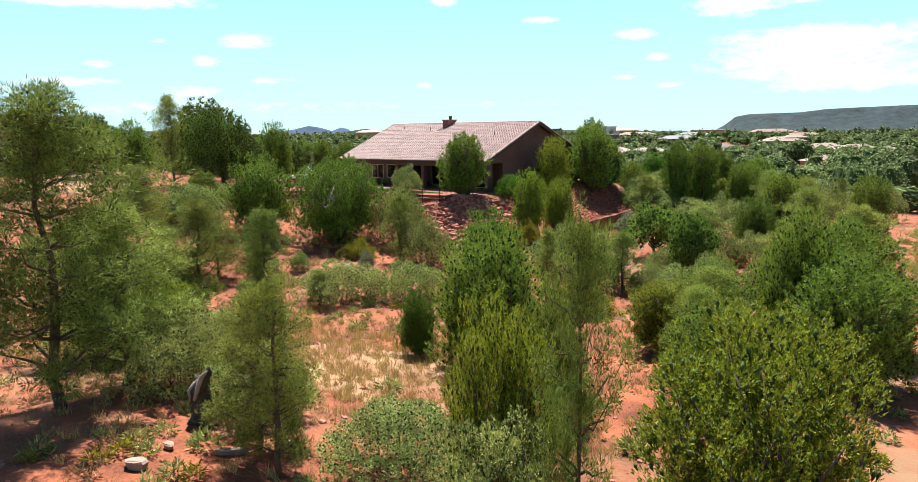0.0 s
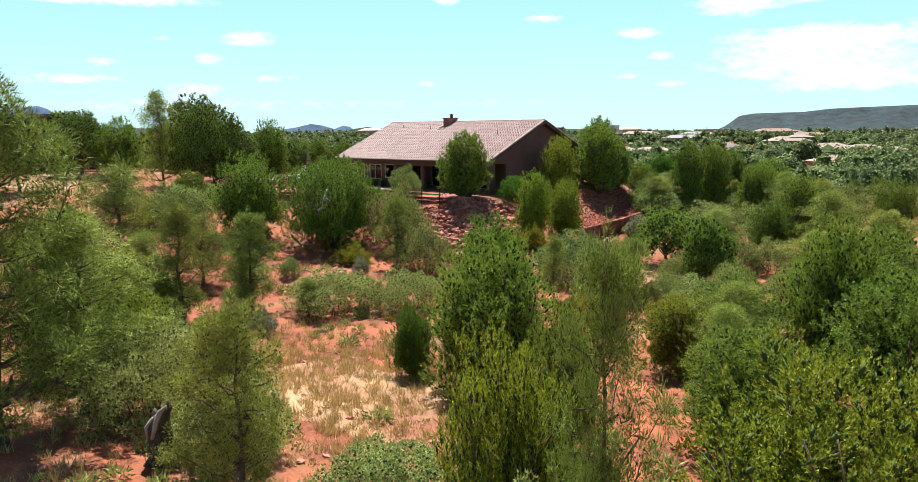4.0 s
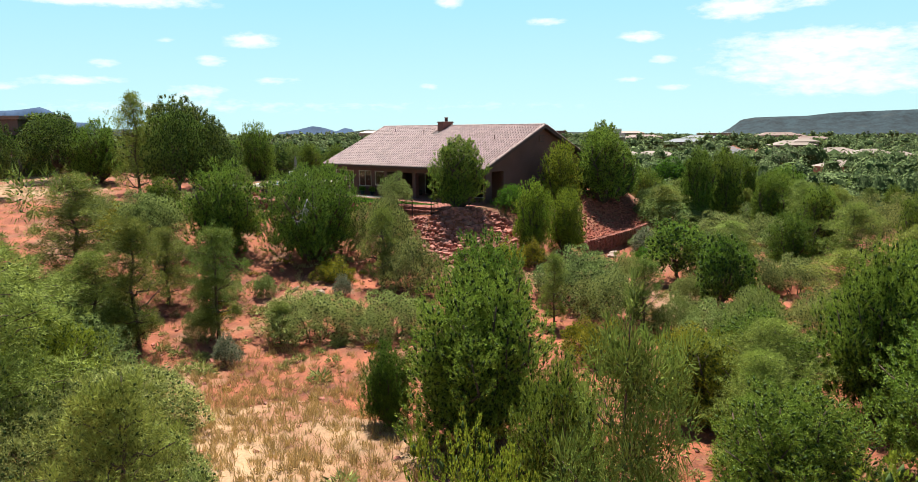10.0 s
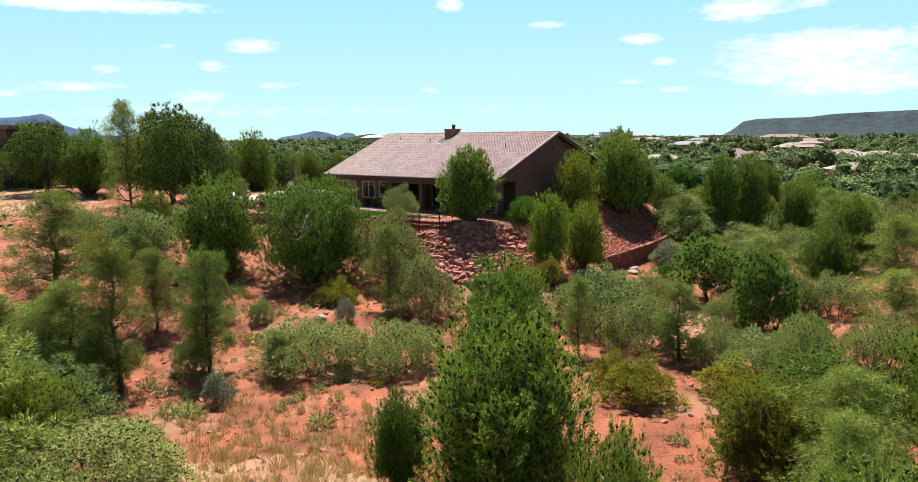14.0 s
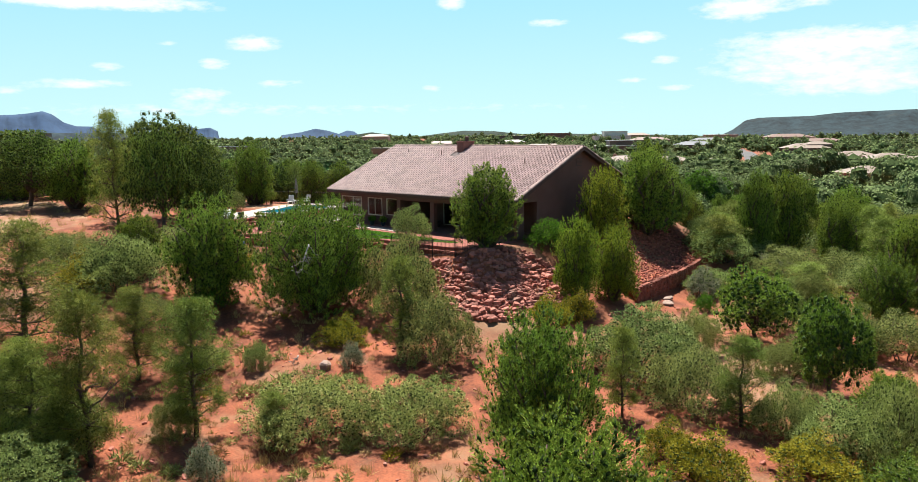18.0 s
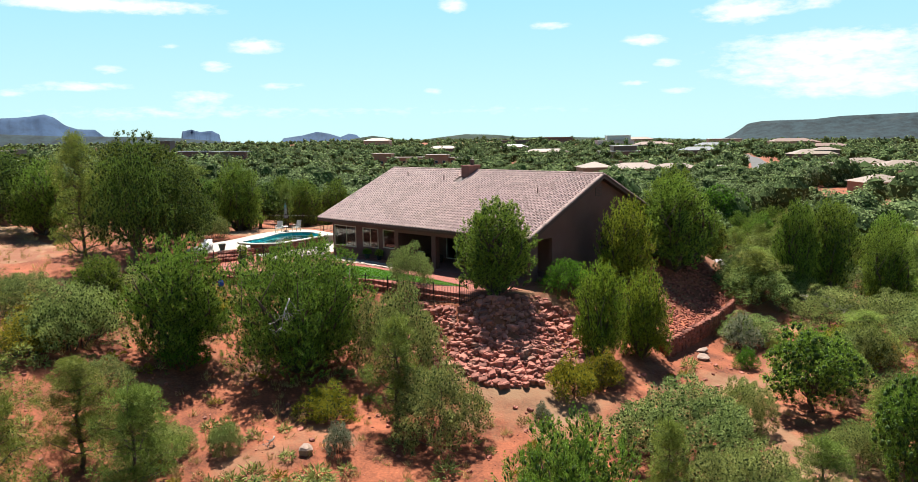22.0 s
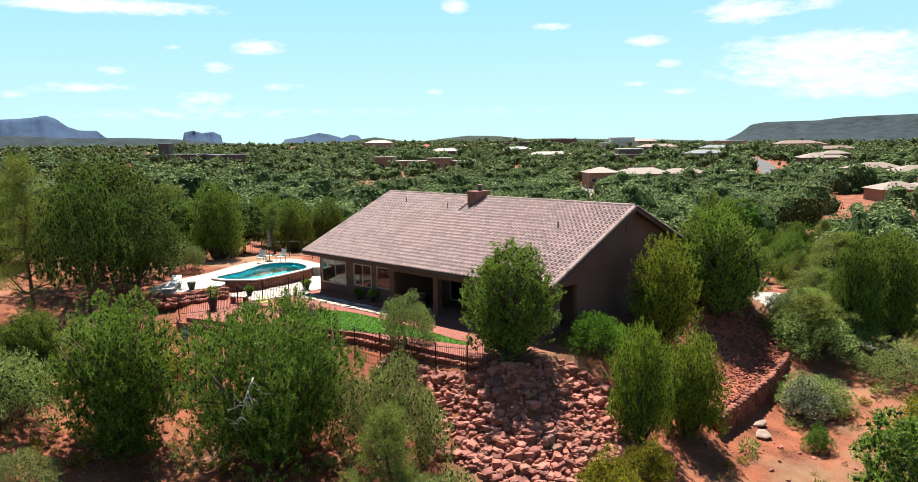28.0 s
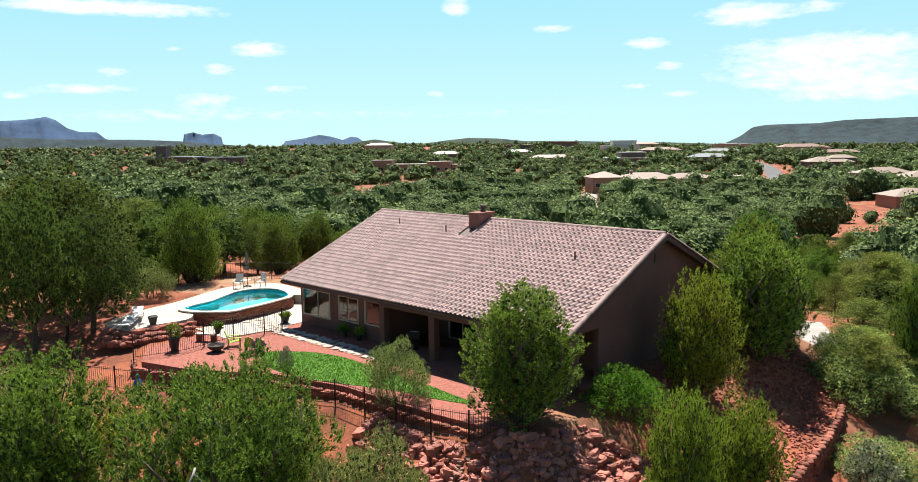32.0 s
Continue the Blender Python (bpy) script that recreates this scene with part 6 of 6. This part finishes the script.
def woods(name, label, lo, hi, count, leaves, leaf, size, seed, az0=0, az1=86):
    """Far woods, joined: lumpy crowns, each a solid heart in a coat of small leaf sprays, standing on the ground."""
    rng = np.random.default_rng(seed)
    base = []
    for k in range(7):
        tall = (1.0, 1.15, 0.8, 0.95, 0.7, 1.25, 0.9)[k]
        bumps = unit(rng.normal(size=(13, 3)) + (0, 0, 0.3))

        def lump(d):
            return 0.62 + 0.42 * np.max(np.clip((d @ bumps.T - 0.55) / 0.45, 0, 1), 1, keepdims=True)
        nu, nv = (8, 5) if leaves > 60 else (6, 3)
        grid = np.array([[(math.cos(6.283 * (a + 0.5 * b) / nu) * math.sin(3.1416 * b / nv), math.sin(6.283 * (a + 0.5 * b) / nu) * math.sin(3.1416 * b / nv), math.cos(3.1416 * b / nv)) for a in range(nu)] for b in range(nv + 1)])
        heart = (grid.reshape(-1, 3) * lump(grid.reshape(-1, 3)) * 0.86).reshape(grid.shape)
        tri = []
        for b in range(nv):
            for a in range(nu):
                p, q, r_, s_ = heart[b, a], heart[b, (a + 1) % nu], heart[b + 1, (a + 1) % nu], heart[b + 1, a]
                tri += [(p, s_, r_)] + ([(p, r_, q)] if b else [])
        d = unit(rng.normal(size=(leaves, 3)) + (0, 0, 0.35))
        c = d * lump(d) * rng.uniform(0.85, 1.05, (leaves, 1))
        nrm = unit(d + (0, 0, 0.25) + 0.45 * rng.normal(size=d.shape))
        s1 = unit(np.cross(nrm, rng.normal(size=d.shape)))
        u = np.cross(nrm, s1)
        g = leaf * rng.uniform(0.7, 1.4, (leaves, 1)) * 2
        all_ = np.concatenate([np.array(tri), np.stack([c - s1 * g, c + s1 * g, c + u * g * 1.5], 1)])
        hearts = len(tri)
        base.append(all_ * (0.5, 0.5, 0.5 * tall) + (0, 0, 0.46 * tall))
    out, n = [], 0
    while n < count:
        az = radians(rng.uniform(az0, az1))
        r = math.sqrt(rng.uniform(lo ** 2, hi ** 2)) if hi < 900 else lo * (hi / lo) ** rng.random()
        x, y = 41 - r * math.sin(az), -27 + r * math.cos(az)
        if kept_clear(x, y):
            continue
        s = size * rng.choice((0.45, 0.65, 0.85, 1.0, 1.2, 1.5)) * rng.uniform(0.85, 1.15)
        a = rng.uniform(0, 6.28)
        R = np.array(((math.cos(a), -math.sin(a), 0), (math.sin(a), math.cos(a), 0), (0, 0, 1)))
        out.append((base[n % 7] @ R.T) * (s * rng.uniform(0.8, 1.3), s * rng.uniform(0.8, 1.3), s * rng.uniform(0.85, 1.2)) + (x, y, gz(x, y) - 0.1 * s))
        n += 1
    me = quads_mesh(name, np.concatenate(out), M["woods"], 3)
    # hearts in the dark green that paints shade inside the far crowns
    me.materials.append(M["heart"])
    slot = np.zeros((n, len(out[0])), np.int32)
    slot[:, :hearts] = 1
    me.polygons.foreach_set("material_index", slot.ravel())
    tagged(new(name, me), label, "trees", kind="stuff")


woods("woods", "dense grey-green juniper woods beyond the house", 100, 185, 1050, 760, 0.025, 5.4, 7)
woods("woods", "grey-green juniper woods with scattered houses", 180, 310, 2600, 260, 0.036, 5.0, 17)
woods("far_woods", "wooded low hills with scattered houses", 300, 850, 9000, 56, 0.085, 5.2, 8)
woods("distant_woods", "dark woods on the horizon", 800, 2300, 8500, 16, 0.17, 4.8, 9)


def ridge(name, line, dist, depth, mat, label, rough=6.0, foot=-30.0, n=140):
    """A long hill seen across the valley: line gives bearing and rise in degrees of its crest."""
    ex, ey, ez = 41.0, -27.0, 11.3
    a = np.linspace(line[0][0], line[-1][0], n)
    order = sorted(line)
    e = np.interp(a, [p[0] for p in order], [p[1] for p in order])
    V, Fc = [], []
    prof = ((-0.5, 0.0), (-0.3, 0.30), (-0.14, 0.62), (-0.05, 0.86), (0.0, 1.0), (0.25, 0.99), (0.6, 0.9), (1.0, 0.0))
    nr = np.random.default_rng(int(dist) + n)
    gully = np.convolve(nr.normal(size=n + 8), np.ones(5) / 5, "same")[4:-4]
    for i in range(n):
        top = ez + dist * math.tan(radians(e[i]))
        for j, (t, f) in enumerate(prof):
            r = dist + depth * t + (gully[i] * depth * 0.04 if 0 < j < 4 else 0)
            z = foot + (top - foot) * f + (gully[(i * 3 + j) % n] * rough if 0 < j < 4 else gully[i] * rough * 0.15 if j == 4 else 0)
            V.append((ex - r * math.sin(radians(a[i])), ey + r * math.cos(radians(a[i])), z))
    m = len(prof)
    for i in range(n - 1):
        Fc += [(i * m + j, i * m + j + 1, (i + 1) * m + j + 1, (i + 1) * m + j) for j in range(m - 1)]
    return tagged(new(name, mesh_of(name, V, Fc, mat, shade=True)), label, "mountain", kind="structure")


# mesa, wooded hill and ridge carry a little painted haze in their colour
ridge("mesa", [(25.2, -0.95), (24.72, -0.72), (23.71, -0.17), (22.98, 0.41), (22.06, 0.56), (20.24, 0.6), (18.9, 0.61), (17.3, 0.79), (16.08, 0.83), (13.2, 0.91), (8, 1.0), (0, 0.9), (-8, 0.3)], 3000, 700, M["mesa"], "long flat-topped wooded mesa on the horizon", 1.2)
# mountains and butte: their haze is painted, a blue surface colour
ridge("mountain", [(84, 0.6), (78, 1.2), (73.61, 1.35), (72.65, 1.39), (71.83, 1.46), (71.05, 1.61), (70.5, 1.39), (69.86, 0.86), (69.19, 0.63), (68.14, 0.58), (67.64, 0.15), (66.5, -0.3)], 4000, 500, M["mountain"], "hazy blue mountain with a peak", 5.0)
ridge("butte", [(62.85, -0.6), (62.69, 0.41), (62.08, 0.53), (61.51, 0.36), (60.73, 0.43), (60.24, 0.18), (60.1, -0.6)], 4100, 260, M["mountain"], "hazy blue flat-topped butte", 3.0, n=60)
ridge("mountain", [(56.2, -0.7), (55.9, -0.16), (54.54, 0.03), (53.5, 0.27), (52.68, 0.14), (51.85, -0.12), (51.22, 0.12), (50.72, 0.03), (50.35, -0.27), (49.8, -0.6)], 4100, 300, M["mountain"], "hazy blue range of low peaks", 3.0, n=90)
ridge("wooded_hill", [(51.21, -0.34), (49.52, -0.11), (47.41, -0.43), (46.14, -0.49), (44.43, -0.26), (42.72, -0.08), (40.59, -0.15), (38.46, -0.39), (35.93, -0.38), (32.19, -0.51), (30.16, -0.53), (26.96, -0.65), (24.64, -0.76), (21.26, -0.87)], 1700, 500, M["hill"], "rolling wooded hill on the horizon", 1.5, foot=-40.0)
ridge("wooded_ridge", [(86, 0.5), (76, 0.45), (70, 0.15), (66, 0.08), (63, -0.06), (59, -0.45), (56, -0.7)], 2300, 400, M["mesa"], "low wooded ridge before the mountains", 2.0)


# ---- things in the garden ----
GREEN_PAINT, WHITE_PAINT, STEEL = plain("lime_green_paint", (0.36, 0.50, 0.07)), plain("white_paint", (0.75, 0.72, 0.66)), plain("pale_metal", (0.55, 0.53, 0.50))
POT_GREEN, POT_DARK, CANVAS = plain("dark_green_glaze", (0.06, 0.085, 0.06)), plain("dark_glaze", (0.035, 0.04, 0.045)), plain("faded_canvas", (0.30, 0.27, 0.22), 0.9)
CUSHION, BLUE, PURPLE = plain("white_cushion", (0.72, 0.73, 0.76), 0.9), plain("blue_glaze", (0.04, 0.12, 0.55), 0.25), plain("purple_flowers", (0.20, 0.08, 0.18), 0.9)


def slats(name, n, w, d, gap, mat, root, base, tilt, label=""):
    """A row of boards along a tilted seat or back."""
    for i in range(n):
        part(name, box(-w / 2, w / 2, 0, d, -0.012, 0.012, mat, 0.004), root, label, m=base @ Matrix.Rotation(radians(tilt), 4, "X") @ Matrix.Translation((0, i * (d + gap), 0)))


def adirondack(x, y, turn):
    root = tagged(new("adirondack_chair"), "lime green slatted adirondack garden chair", "chair", "green garden chairs")
    root.matrix_basis = pose(x, y, -0.19, 0, 0, turn)
    slats("seat_slat", 5, 0.52, 0.09, 0.012, GREEN_PAINT, root, Matrix.Translation((0, -0.25, 0.36)), -12)
    for i in range(5):
        part("back_slat", box(-0.045, 0.045, -0.012, 0.012, 0, 0.72 - 0.05 * abs(i - 2), GREEN_PAINT, 0.004), root, m=Matrix.Translation((-0.22 + i * 0.11, 0.24, 0.26)) @ Matrix.Rotation(radians(-24), 4, "X"))
    for sx in (-1, 1):
        part("arm", box(sx * 0.36 - 0.07, sx * 0.36 + 0.07, -0.38, 0.36, 0.54, 0.565, GREEN_PAINT, 0.008), root)
        part("leg", box(sx * 0.34 - 0.03, sx * 0.34 + 0.03, -0.34, -0.26, 0, 0.54, GREEN_PAINT, 0.006), root)
        part("leg", box(sx * 0.34 - 0.03, sx * 0.34 + 0.03, 0.30, 0.37, 0, 0.54, GREEN_PAINT, 0.006), root)
    return root


def lawn_chair(x, y, z, turn, mat, label):
    root = tagged(new("pool_chair"), label, "chair", "pool chairs")
    root.matrix_basis = pose(x, y, z, 0, 0, turn)
    part("seat", box(-0.27, 0.27, -0.26, 0.26, 0.40, 0.45, mat, 0.015), root)
    part("backrest", box(-0.27, 0.27, -0.02, 0.02, 0, 0.62, mat, 0.015), root, m=Matrix.Translation((0, 0.27, 0.44)) @ Matrix.Rotation(radians(-14), 4, "X"))
    for sx in (-1, 1):
        part("arm", box(sx * 0.30 - 0.03, sx * 0.30 + 0.03, -0.28, 0.30, 0.62, 0.65, mat, 0.01), root)
        for yy in (-0.26, 0.26):
            part("leg", box(sx * 0.28 - 0.022, sx * 0.28 + 0.022, yy - 0.022, yy + 0.022, 0, 0.62, mat, 0.005), root)
    return root


def lounger(x, y, z, turn):
    root = tagged(new("sun_lounger"), "pale metal sun lounger with a raised back", "sun lounger", "sun loungers")
    root.matrix_basis = pose(x, y, z, 0, 0, turn)
    part("bed", box(-0.33, 0.33, -0.95, 0.35, 0.30, 0.36, WHITE_PAINT, 0.02), root)
    part("backrest", box(-0.33, 0.33, 0, 0.75, -0.03, 0.03, WHITE_PAINT, 0.02), root, m=Matrix.Translation((0, 0.36, 0.34)) @ Matrix.Rotation(radians(16), 4, "X"))
    part("frame", box(-0.36, -0.33, -0.97, 0.95, 0.27, 0.31, STEEL, 0, [(0.33, 0.36, -0.97, 0.95, 0.27, 0.31)]), root)
    for sx in (-1, 1):
        for yy in (-0.85, 0.7):
            part("leg", box(sx * 0.34 - 0.02, sx * 0.34 + 0.02, yy - 0.02, yy + 0.02, 0, 0.28, STEEL), root)
    return root


def pot(x, y, z, h, r, mat, label, leaves=None, leaf_h=0.5):
    root = tagged(new("plant_pot"), label, "pot", "garden pots")
    root.matrix_basis = pose(x, y, z)
    part("pot", (lathe([(r * 0.62, 0), (r * 0.78, h * 0.3), (r, h * 0.8), (r * 1.06, h * 0.9), (r * 1.06, h), (r * 0.9, h), (r * 0.85, h * 0.9)], 18), mat), root)
    if leaves:
        rng = np.random.default_rng(int(abs(x * 31 + y * 17)) + 5)
        c = unit(rng.normal(size=(70, 3))) * (r * 0.9, r * 0.9, leaf_h * 0.4) + (0, 0, h + leaf_h * 0.45)
        part("foliage", quads_mesh("foliage", sprigs(rng, c, unit(c - (0, 0, h)), 8, 0.13, 0.035, 0.6), leaves, 3), root)
    return root


for x, y, a in ((2.2, -4.7, 150), (3.9, -4.5, 205)):
    adirondack(x, y, a)
lawn_chair(-9.7, 2.7, 0.47, 40, WHITE_PAINT, "pale garden chair beside the pool")
lawn_chair(-9.0, 4.1, 0.47, 10, WHITE_PAINT, "pale garden chair with a dark cushion by the pool")
side = tagged(new("side_table"), "small pale round table between the pool chairs", "table")
side.matrix_basis = pose(-10.2, 3.7, 0.47)
part("tabletop", (lathe([(0.28, 0.42), (0.30, 0.43), (0.30, 0.46), (0.28, 0.47)], 18), WHITE_PAINT), side)
for i in range(3):
    a = 2.1 * i
    part("leg", tubes_mesh("leg", [([(0.22 * math.cos(a), 0.22 * math.sin(a), 0), (0.12 * math.cos(a), 0.12 * math.sin(a), 0.42)], [0.02, 0.018])], WHITE_PAINT, 6), side)
umb = tagged(new("garden_umbrella"), "closed tan garden umbrella on a dark pole", "umbrella")
umb.matrix_basis = pose(-9.9, 3.6, 0.47)
part("pole", tubes_mesh("pole", [([(0, 0, 0), (0, 0, 2.75)], [0.024, 0.02])], M["iron"], 8), umb)
part("base", (lathe([(0.28, 0), (0.28, 0.06), (0.08, 0.12)], 18), M["iron"]), umb)
cloth = bmesh.new()
rings = []
for z, r in ((1.25, 0.17), (1.5, 0.14), (1.62, 0.10), (1.75, 0.13), (2.3, 0.10), (2.7, 0.03)):
    rings.append([cloth.verts.new((r * (1 + 0.22 * (-1) ** j) * math.cos(math.pi * j / 8), r * (1 + 0.22 * (-1) ** j) * math.sin(math.pi * j / 8), z)) for j in range(16)])
for p, q in zip(rings, rings[1:]):
    for j in range(16):
        cloth.faces.new((p[j], p[(j + 1) % 16], q[(j + 1) % 16], q[j]))
cloth.faces.new(rings[-1])
part("canopy", (cloth, CANVAS), umb, "folded tan canopy")
part("tie", (lathe([(0.125, 1.60), (0.13, 1.63), (0.125, 1.66)], 14), M["iron"]), umb)
lounger(-5.9, -6.6, 0.47, 60)
lounger(-4.2, -7.9, 0.47, 52)
pot(-3.7, -6.6, 0.47, 0.5, 0.27, POT_GREEN, "dark green glazed pot on the pool deck")
pot(0.5, -7.4, -0.19, 0.75, 0.30, POT_DARK, "tall dark pot with a small shrub", M["juniper"], 0.8)
pot(-0.2, 0.3, -0.16, 0.42, 0.26, POT_DARK, "dark pot beside the house corner", M["juniper"], 0.2)
pot(4.7, -4.7, -0.19, 0.35, 0.26, POT_DARK, "dark pot of purple flowers", PURPLE, 0.4)
pot(5.3, 0.6, -0.19, 0.38, 0.22, POT_GREEN, "green pot against the house wall", M["bright"], 0.3)
pot(6.6, 0.7, -0.19, 0.34, 0.20, POT_DARK, "small pot with a leafy plant", M["juniper"], 0.35)
bench = tagged(new("stone_bench"), "pale stone bench on red stone legs", "bench")
bench.matrix_basis = pose(0.0, -5.2, -0.19, 0, 0, 32)
part("seat", box(-0.65, 0.65, -0.2, 0.2, 0.40, 0.48, M["coping"], 0.02), bench)
for sx in (-0.45, 0.45):
    part("leg", box(sx - 0.12, sx + 0.12, -0.16, 0.16, 0, 0.40, M["rock_dark"], 0.015), bench)
pot(0.6, -4.8, 0.29, 0.36, 0.2, POT_GREEN, "green pot standing on the stone bench", M["juniper"], 0.25)
bowl = tagged(new("fire_bowl"), "dark metal fire bowl on a low ring", "fire bowl")
bowl.matrix_basis = pose(2.5, -6.0, -0.19)
part("bowl", (lathe([(0.2, 0.1), (0.38, 0.2), (0.46, 0.36), (0.5, 0.40), (0.46, 0.40), (0.36, 0.26), (0.1, 0.18)], 20), M["char"]), bowl)
part("stand", (lathe([(0.26, 0), (0.26, 0.04), (0.22, 0.12)], 16), M["iron"]), bowl)
shrub = place("sage", 7.9, -5.2, 1.0, 0.9, z=-0.19, label="small shrub by the lawn's edge")
orn = tagged(new("garden_ornament"), "blue and green glazed garden ornament by the fence", "ornament")
orn.matrix_basis = pose(2.9, -10.6, gz(2.9, -10.6))
part("body", (lathe([(0.10, 0), (0.16, 0.1), (0.22, 0.34), (0.17, 0.52), (0.07, 0.62)], 14), BLUE), orn)
part("top", (lathe([(0.06, 0.62), (0.09, 0.7), (0.07, 0.8), (0.02, 0.86)], 12), plain("green_glaze", (0.05, 0.35, 0.22), 0.25)), orn)

# patio furniture in the shade
for x, y, a in ((9.8, 2.2, 200), (10.9, 2.7, 150), (14.6, 2.4, 190)):
    root = tagged(new("patio_chair"), "dark wicker patio chair with pale cushions", "chair", "patio chairs")
    root.matrix_basis = pose(x, y, -0.20, 0, 0, a)
    part("frame", box(-0.36, 0.36, -0.34, 0.34, 0.06, 0.34, M["iron"], 0.03), root)
    part("seat_cushion", box(-0.28, 0.28, -0.32, 0.24, 0.345, 0.46, CUSHION, 0.04), root)
    part("back_cushion", box(-0.28, 0.28, 0.18, 0.30, 0.46, 0.86, CUSHION, 0.04), root)
    for sx in (-1, 1):
        part("arm", box(sx * 0.33 - 0.05, sx * 0.33 + 0.05, -0.34, 0.34, 0.345, 0.60, M["iron"], 0.02), root)
    part("back", box(-0.38, 0.38, 0.305, 0.38, 0.345, 0.84, M["iron"], 0.02), root)
table = tagged(new("patio_table"), "low dark patio table", "table")
table.matrix_basis = pose(10.3, 1.6, -0.20)
part("tabletop", (lathe([(0.40, 0.40), (0.42, 0.41), (0.42, 0.44), (0.40, 0.45)], 20), M["iron"]), table)
part("pedestal", (lathe([(0.22, 0), (0.05, 0.06), (0.05, 0.40)], 12), M["iron"]), table)

# ---- dead wood, prickly pears ----
wood = tagged(new("burnt_stump"), "charred twisted stump with bleached streaks", "stump")
wood.matrix_basis = pose(45.2, -42.7, gz(45.2, -42.7) - 0.1)
wr = np.random.default_rng(4)
part("trunk", tubes_mesh("trunk", [([(0, 0, 0), (0.06, 0.03, 0.35), (-0.03, 0.05, 0.75), (0.08, 0.02, 1.1), (-0.02, 0.0, 1.35), (0.14, -0.03, 1.6)], [0.50, 0.36, 0.42, 0.33, 0.38, 0.16])], M["char"], 9), wood)
part("root_flare", tubes_mesh("root_flare", [([(0, 0, 0.4), (0.38 * math.cos(a), 0.38 * math.sin(a), 0.12), (0.72 * math.cos(a), 0.72 * math.sin(a), -0.05)], [0.22, 0.15, 0.05]) for a in (0.4, 1.9, 3.3, 4.6)], M["char"], 7), wood)
part("upper_stem", tubes_mesh("upper_stem", [([(0.10, 0.0, 1.2), (0.30, 0.02, 1.5), (0.36, 0.06, 1.8), (0.56, 0.08, 2.0), (0.62, 0.05, 2.2)], [0.24, 0.22, 0.16, 0.12, 0.03])], M["char"], 8), wood)
part("bleached_streak", tubes_mesh("streak", [([(0.16, -0.30, 1.0), (0.30, -0.22, 1.45), (0.44, -0.14, 1.85), (0.66, -0.04, 2.08)], [0.05, 0.09, 0.09, 0.03]), ([(-0.10, -0.32, 0.9), (-0.05, -0.36, 1.3), (0.10, -0.22, 1.62)], [0.03, 0.07, 0.03])], M["deadwood"], 6), wood, "pale bleached wood")
part("branch_stub", tubes_mesh("stub", [([(-0.12, 0.05, 1.05), (-0.38, 0.1, 1.3), (-0.34, 0.12, 1.55), (-0.44, 0.1, 1.7)], [0.19, 0.14, 0.10, 0.03])], M["char"], 7), wood)
part("branch_stub", tubes_mesh("stub", [([(0.15, 0.0, 0.55), (0.46, -0.1, 0.72), (0.60, -0.12, 0.66)], [0.18, 0.12, 0.05])], M["char"], 7), wood)


def dead_branch(name, x, y, z, span, drop, seed, label):
    """A bleached limb that forks again and again into thin hanging twigs."""
    rng = np.random.default_rng(seed)
    root = tagged(new(name), label, "dead branch")
    root.matrix_basis = pose(x, y, z)
    main = [np.array((0.34 * t + 0.10 * math.sin(5 * t), -0.5 * t, 0.25 * t - t * t)) * (span, span, drop) for t in np.linspace(0, 1, 8)]
    part("limb", tubes_mesh("limb", [(main, list(np.linspace(0.045, 0.014, 8)))], M["deadwood"], 6), root)
    for i in range(9):
        o = main[rng.integers(2, 8)]
        tip = o + np.array((rng.normal() * 0.32 * span, rng.normal() * 0.22 * span - 0.12 * span, -drop * rng.uniform(0.1, 0.4)))
        pts = [o + (tip - o) * t + rng.normal(size=3) * 0.05 * span * t for t in np.linspace(0, 1, 5)]
        lines = [(pts, list(np.linspace(0.018, 0.006, 5)))]
        for k in range(2):
            lines.append(([pts[2 + k], pts[2 + k] + rng.normal(size=3) * 0.16 * span], [0.010, 0.004]))
        part("twig", tubes_mesh("twig", lines, M["deadwood"], 4), root)
    return root


dead_branch("dead_branch", 18.9, -15.9, 1.2, 1.5, 1.7, 3, "bleached dead branch hanging from the juniper")
dead_branch("dead_branch", 22.4, -19.4, gz(22.4, -19.4) + 0.3, 0.9, 0.3, 8, "grey pile of dead twigs on the soil")
for x, y, n, sd in ((31.4, 11.2, 16, 1), (33.4, 9.8, 9, 2)):
    rng = np.random.default_rng(sd)
    root = tagged(new("prickly_pear"), "prickly pear cactus with flat green pads", "cactus", "prickly pears")
    root.matrix_basis = pose(x, y, gz(x, y))
    for i in range(n):
        px, py, pz = rng.uniform(-.7, .7), rng.uniform(-.45, .45), rng.uniform(0.0, 0.4)
        pad = bmesh.new()
        bmesh.ops.create_icosphere(pad, subdivisions=2, radius=1.0)
        for v in pad.verts:
            v.co = Vector((v.co.x * 0.17 * (1 + 0.2 * v.co.z), v.co.y * 0.035, v.co.z * 0.22 + 0.2))
        part("pad", (pad, M["scrub"]), root, m=pose(px, py, pz, rng.uniform(-35, 35), rng.uniform(-30, 30), rng.uniform(0, 360)))
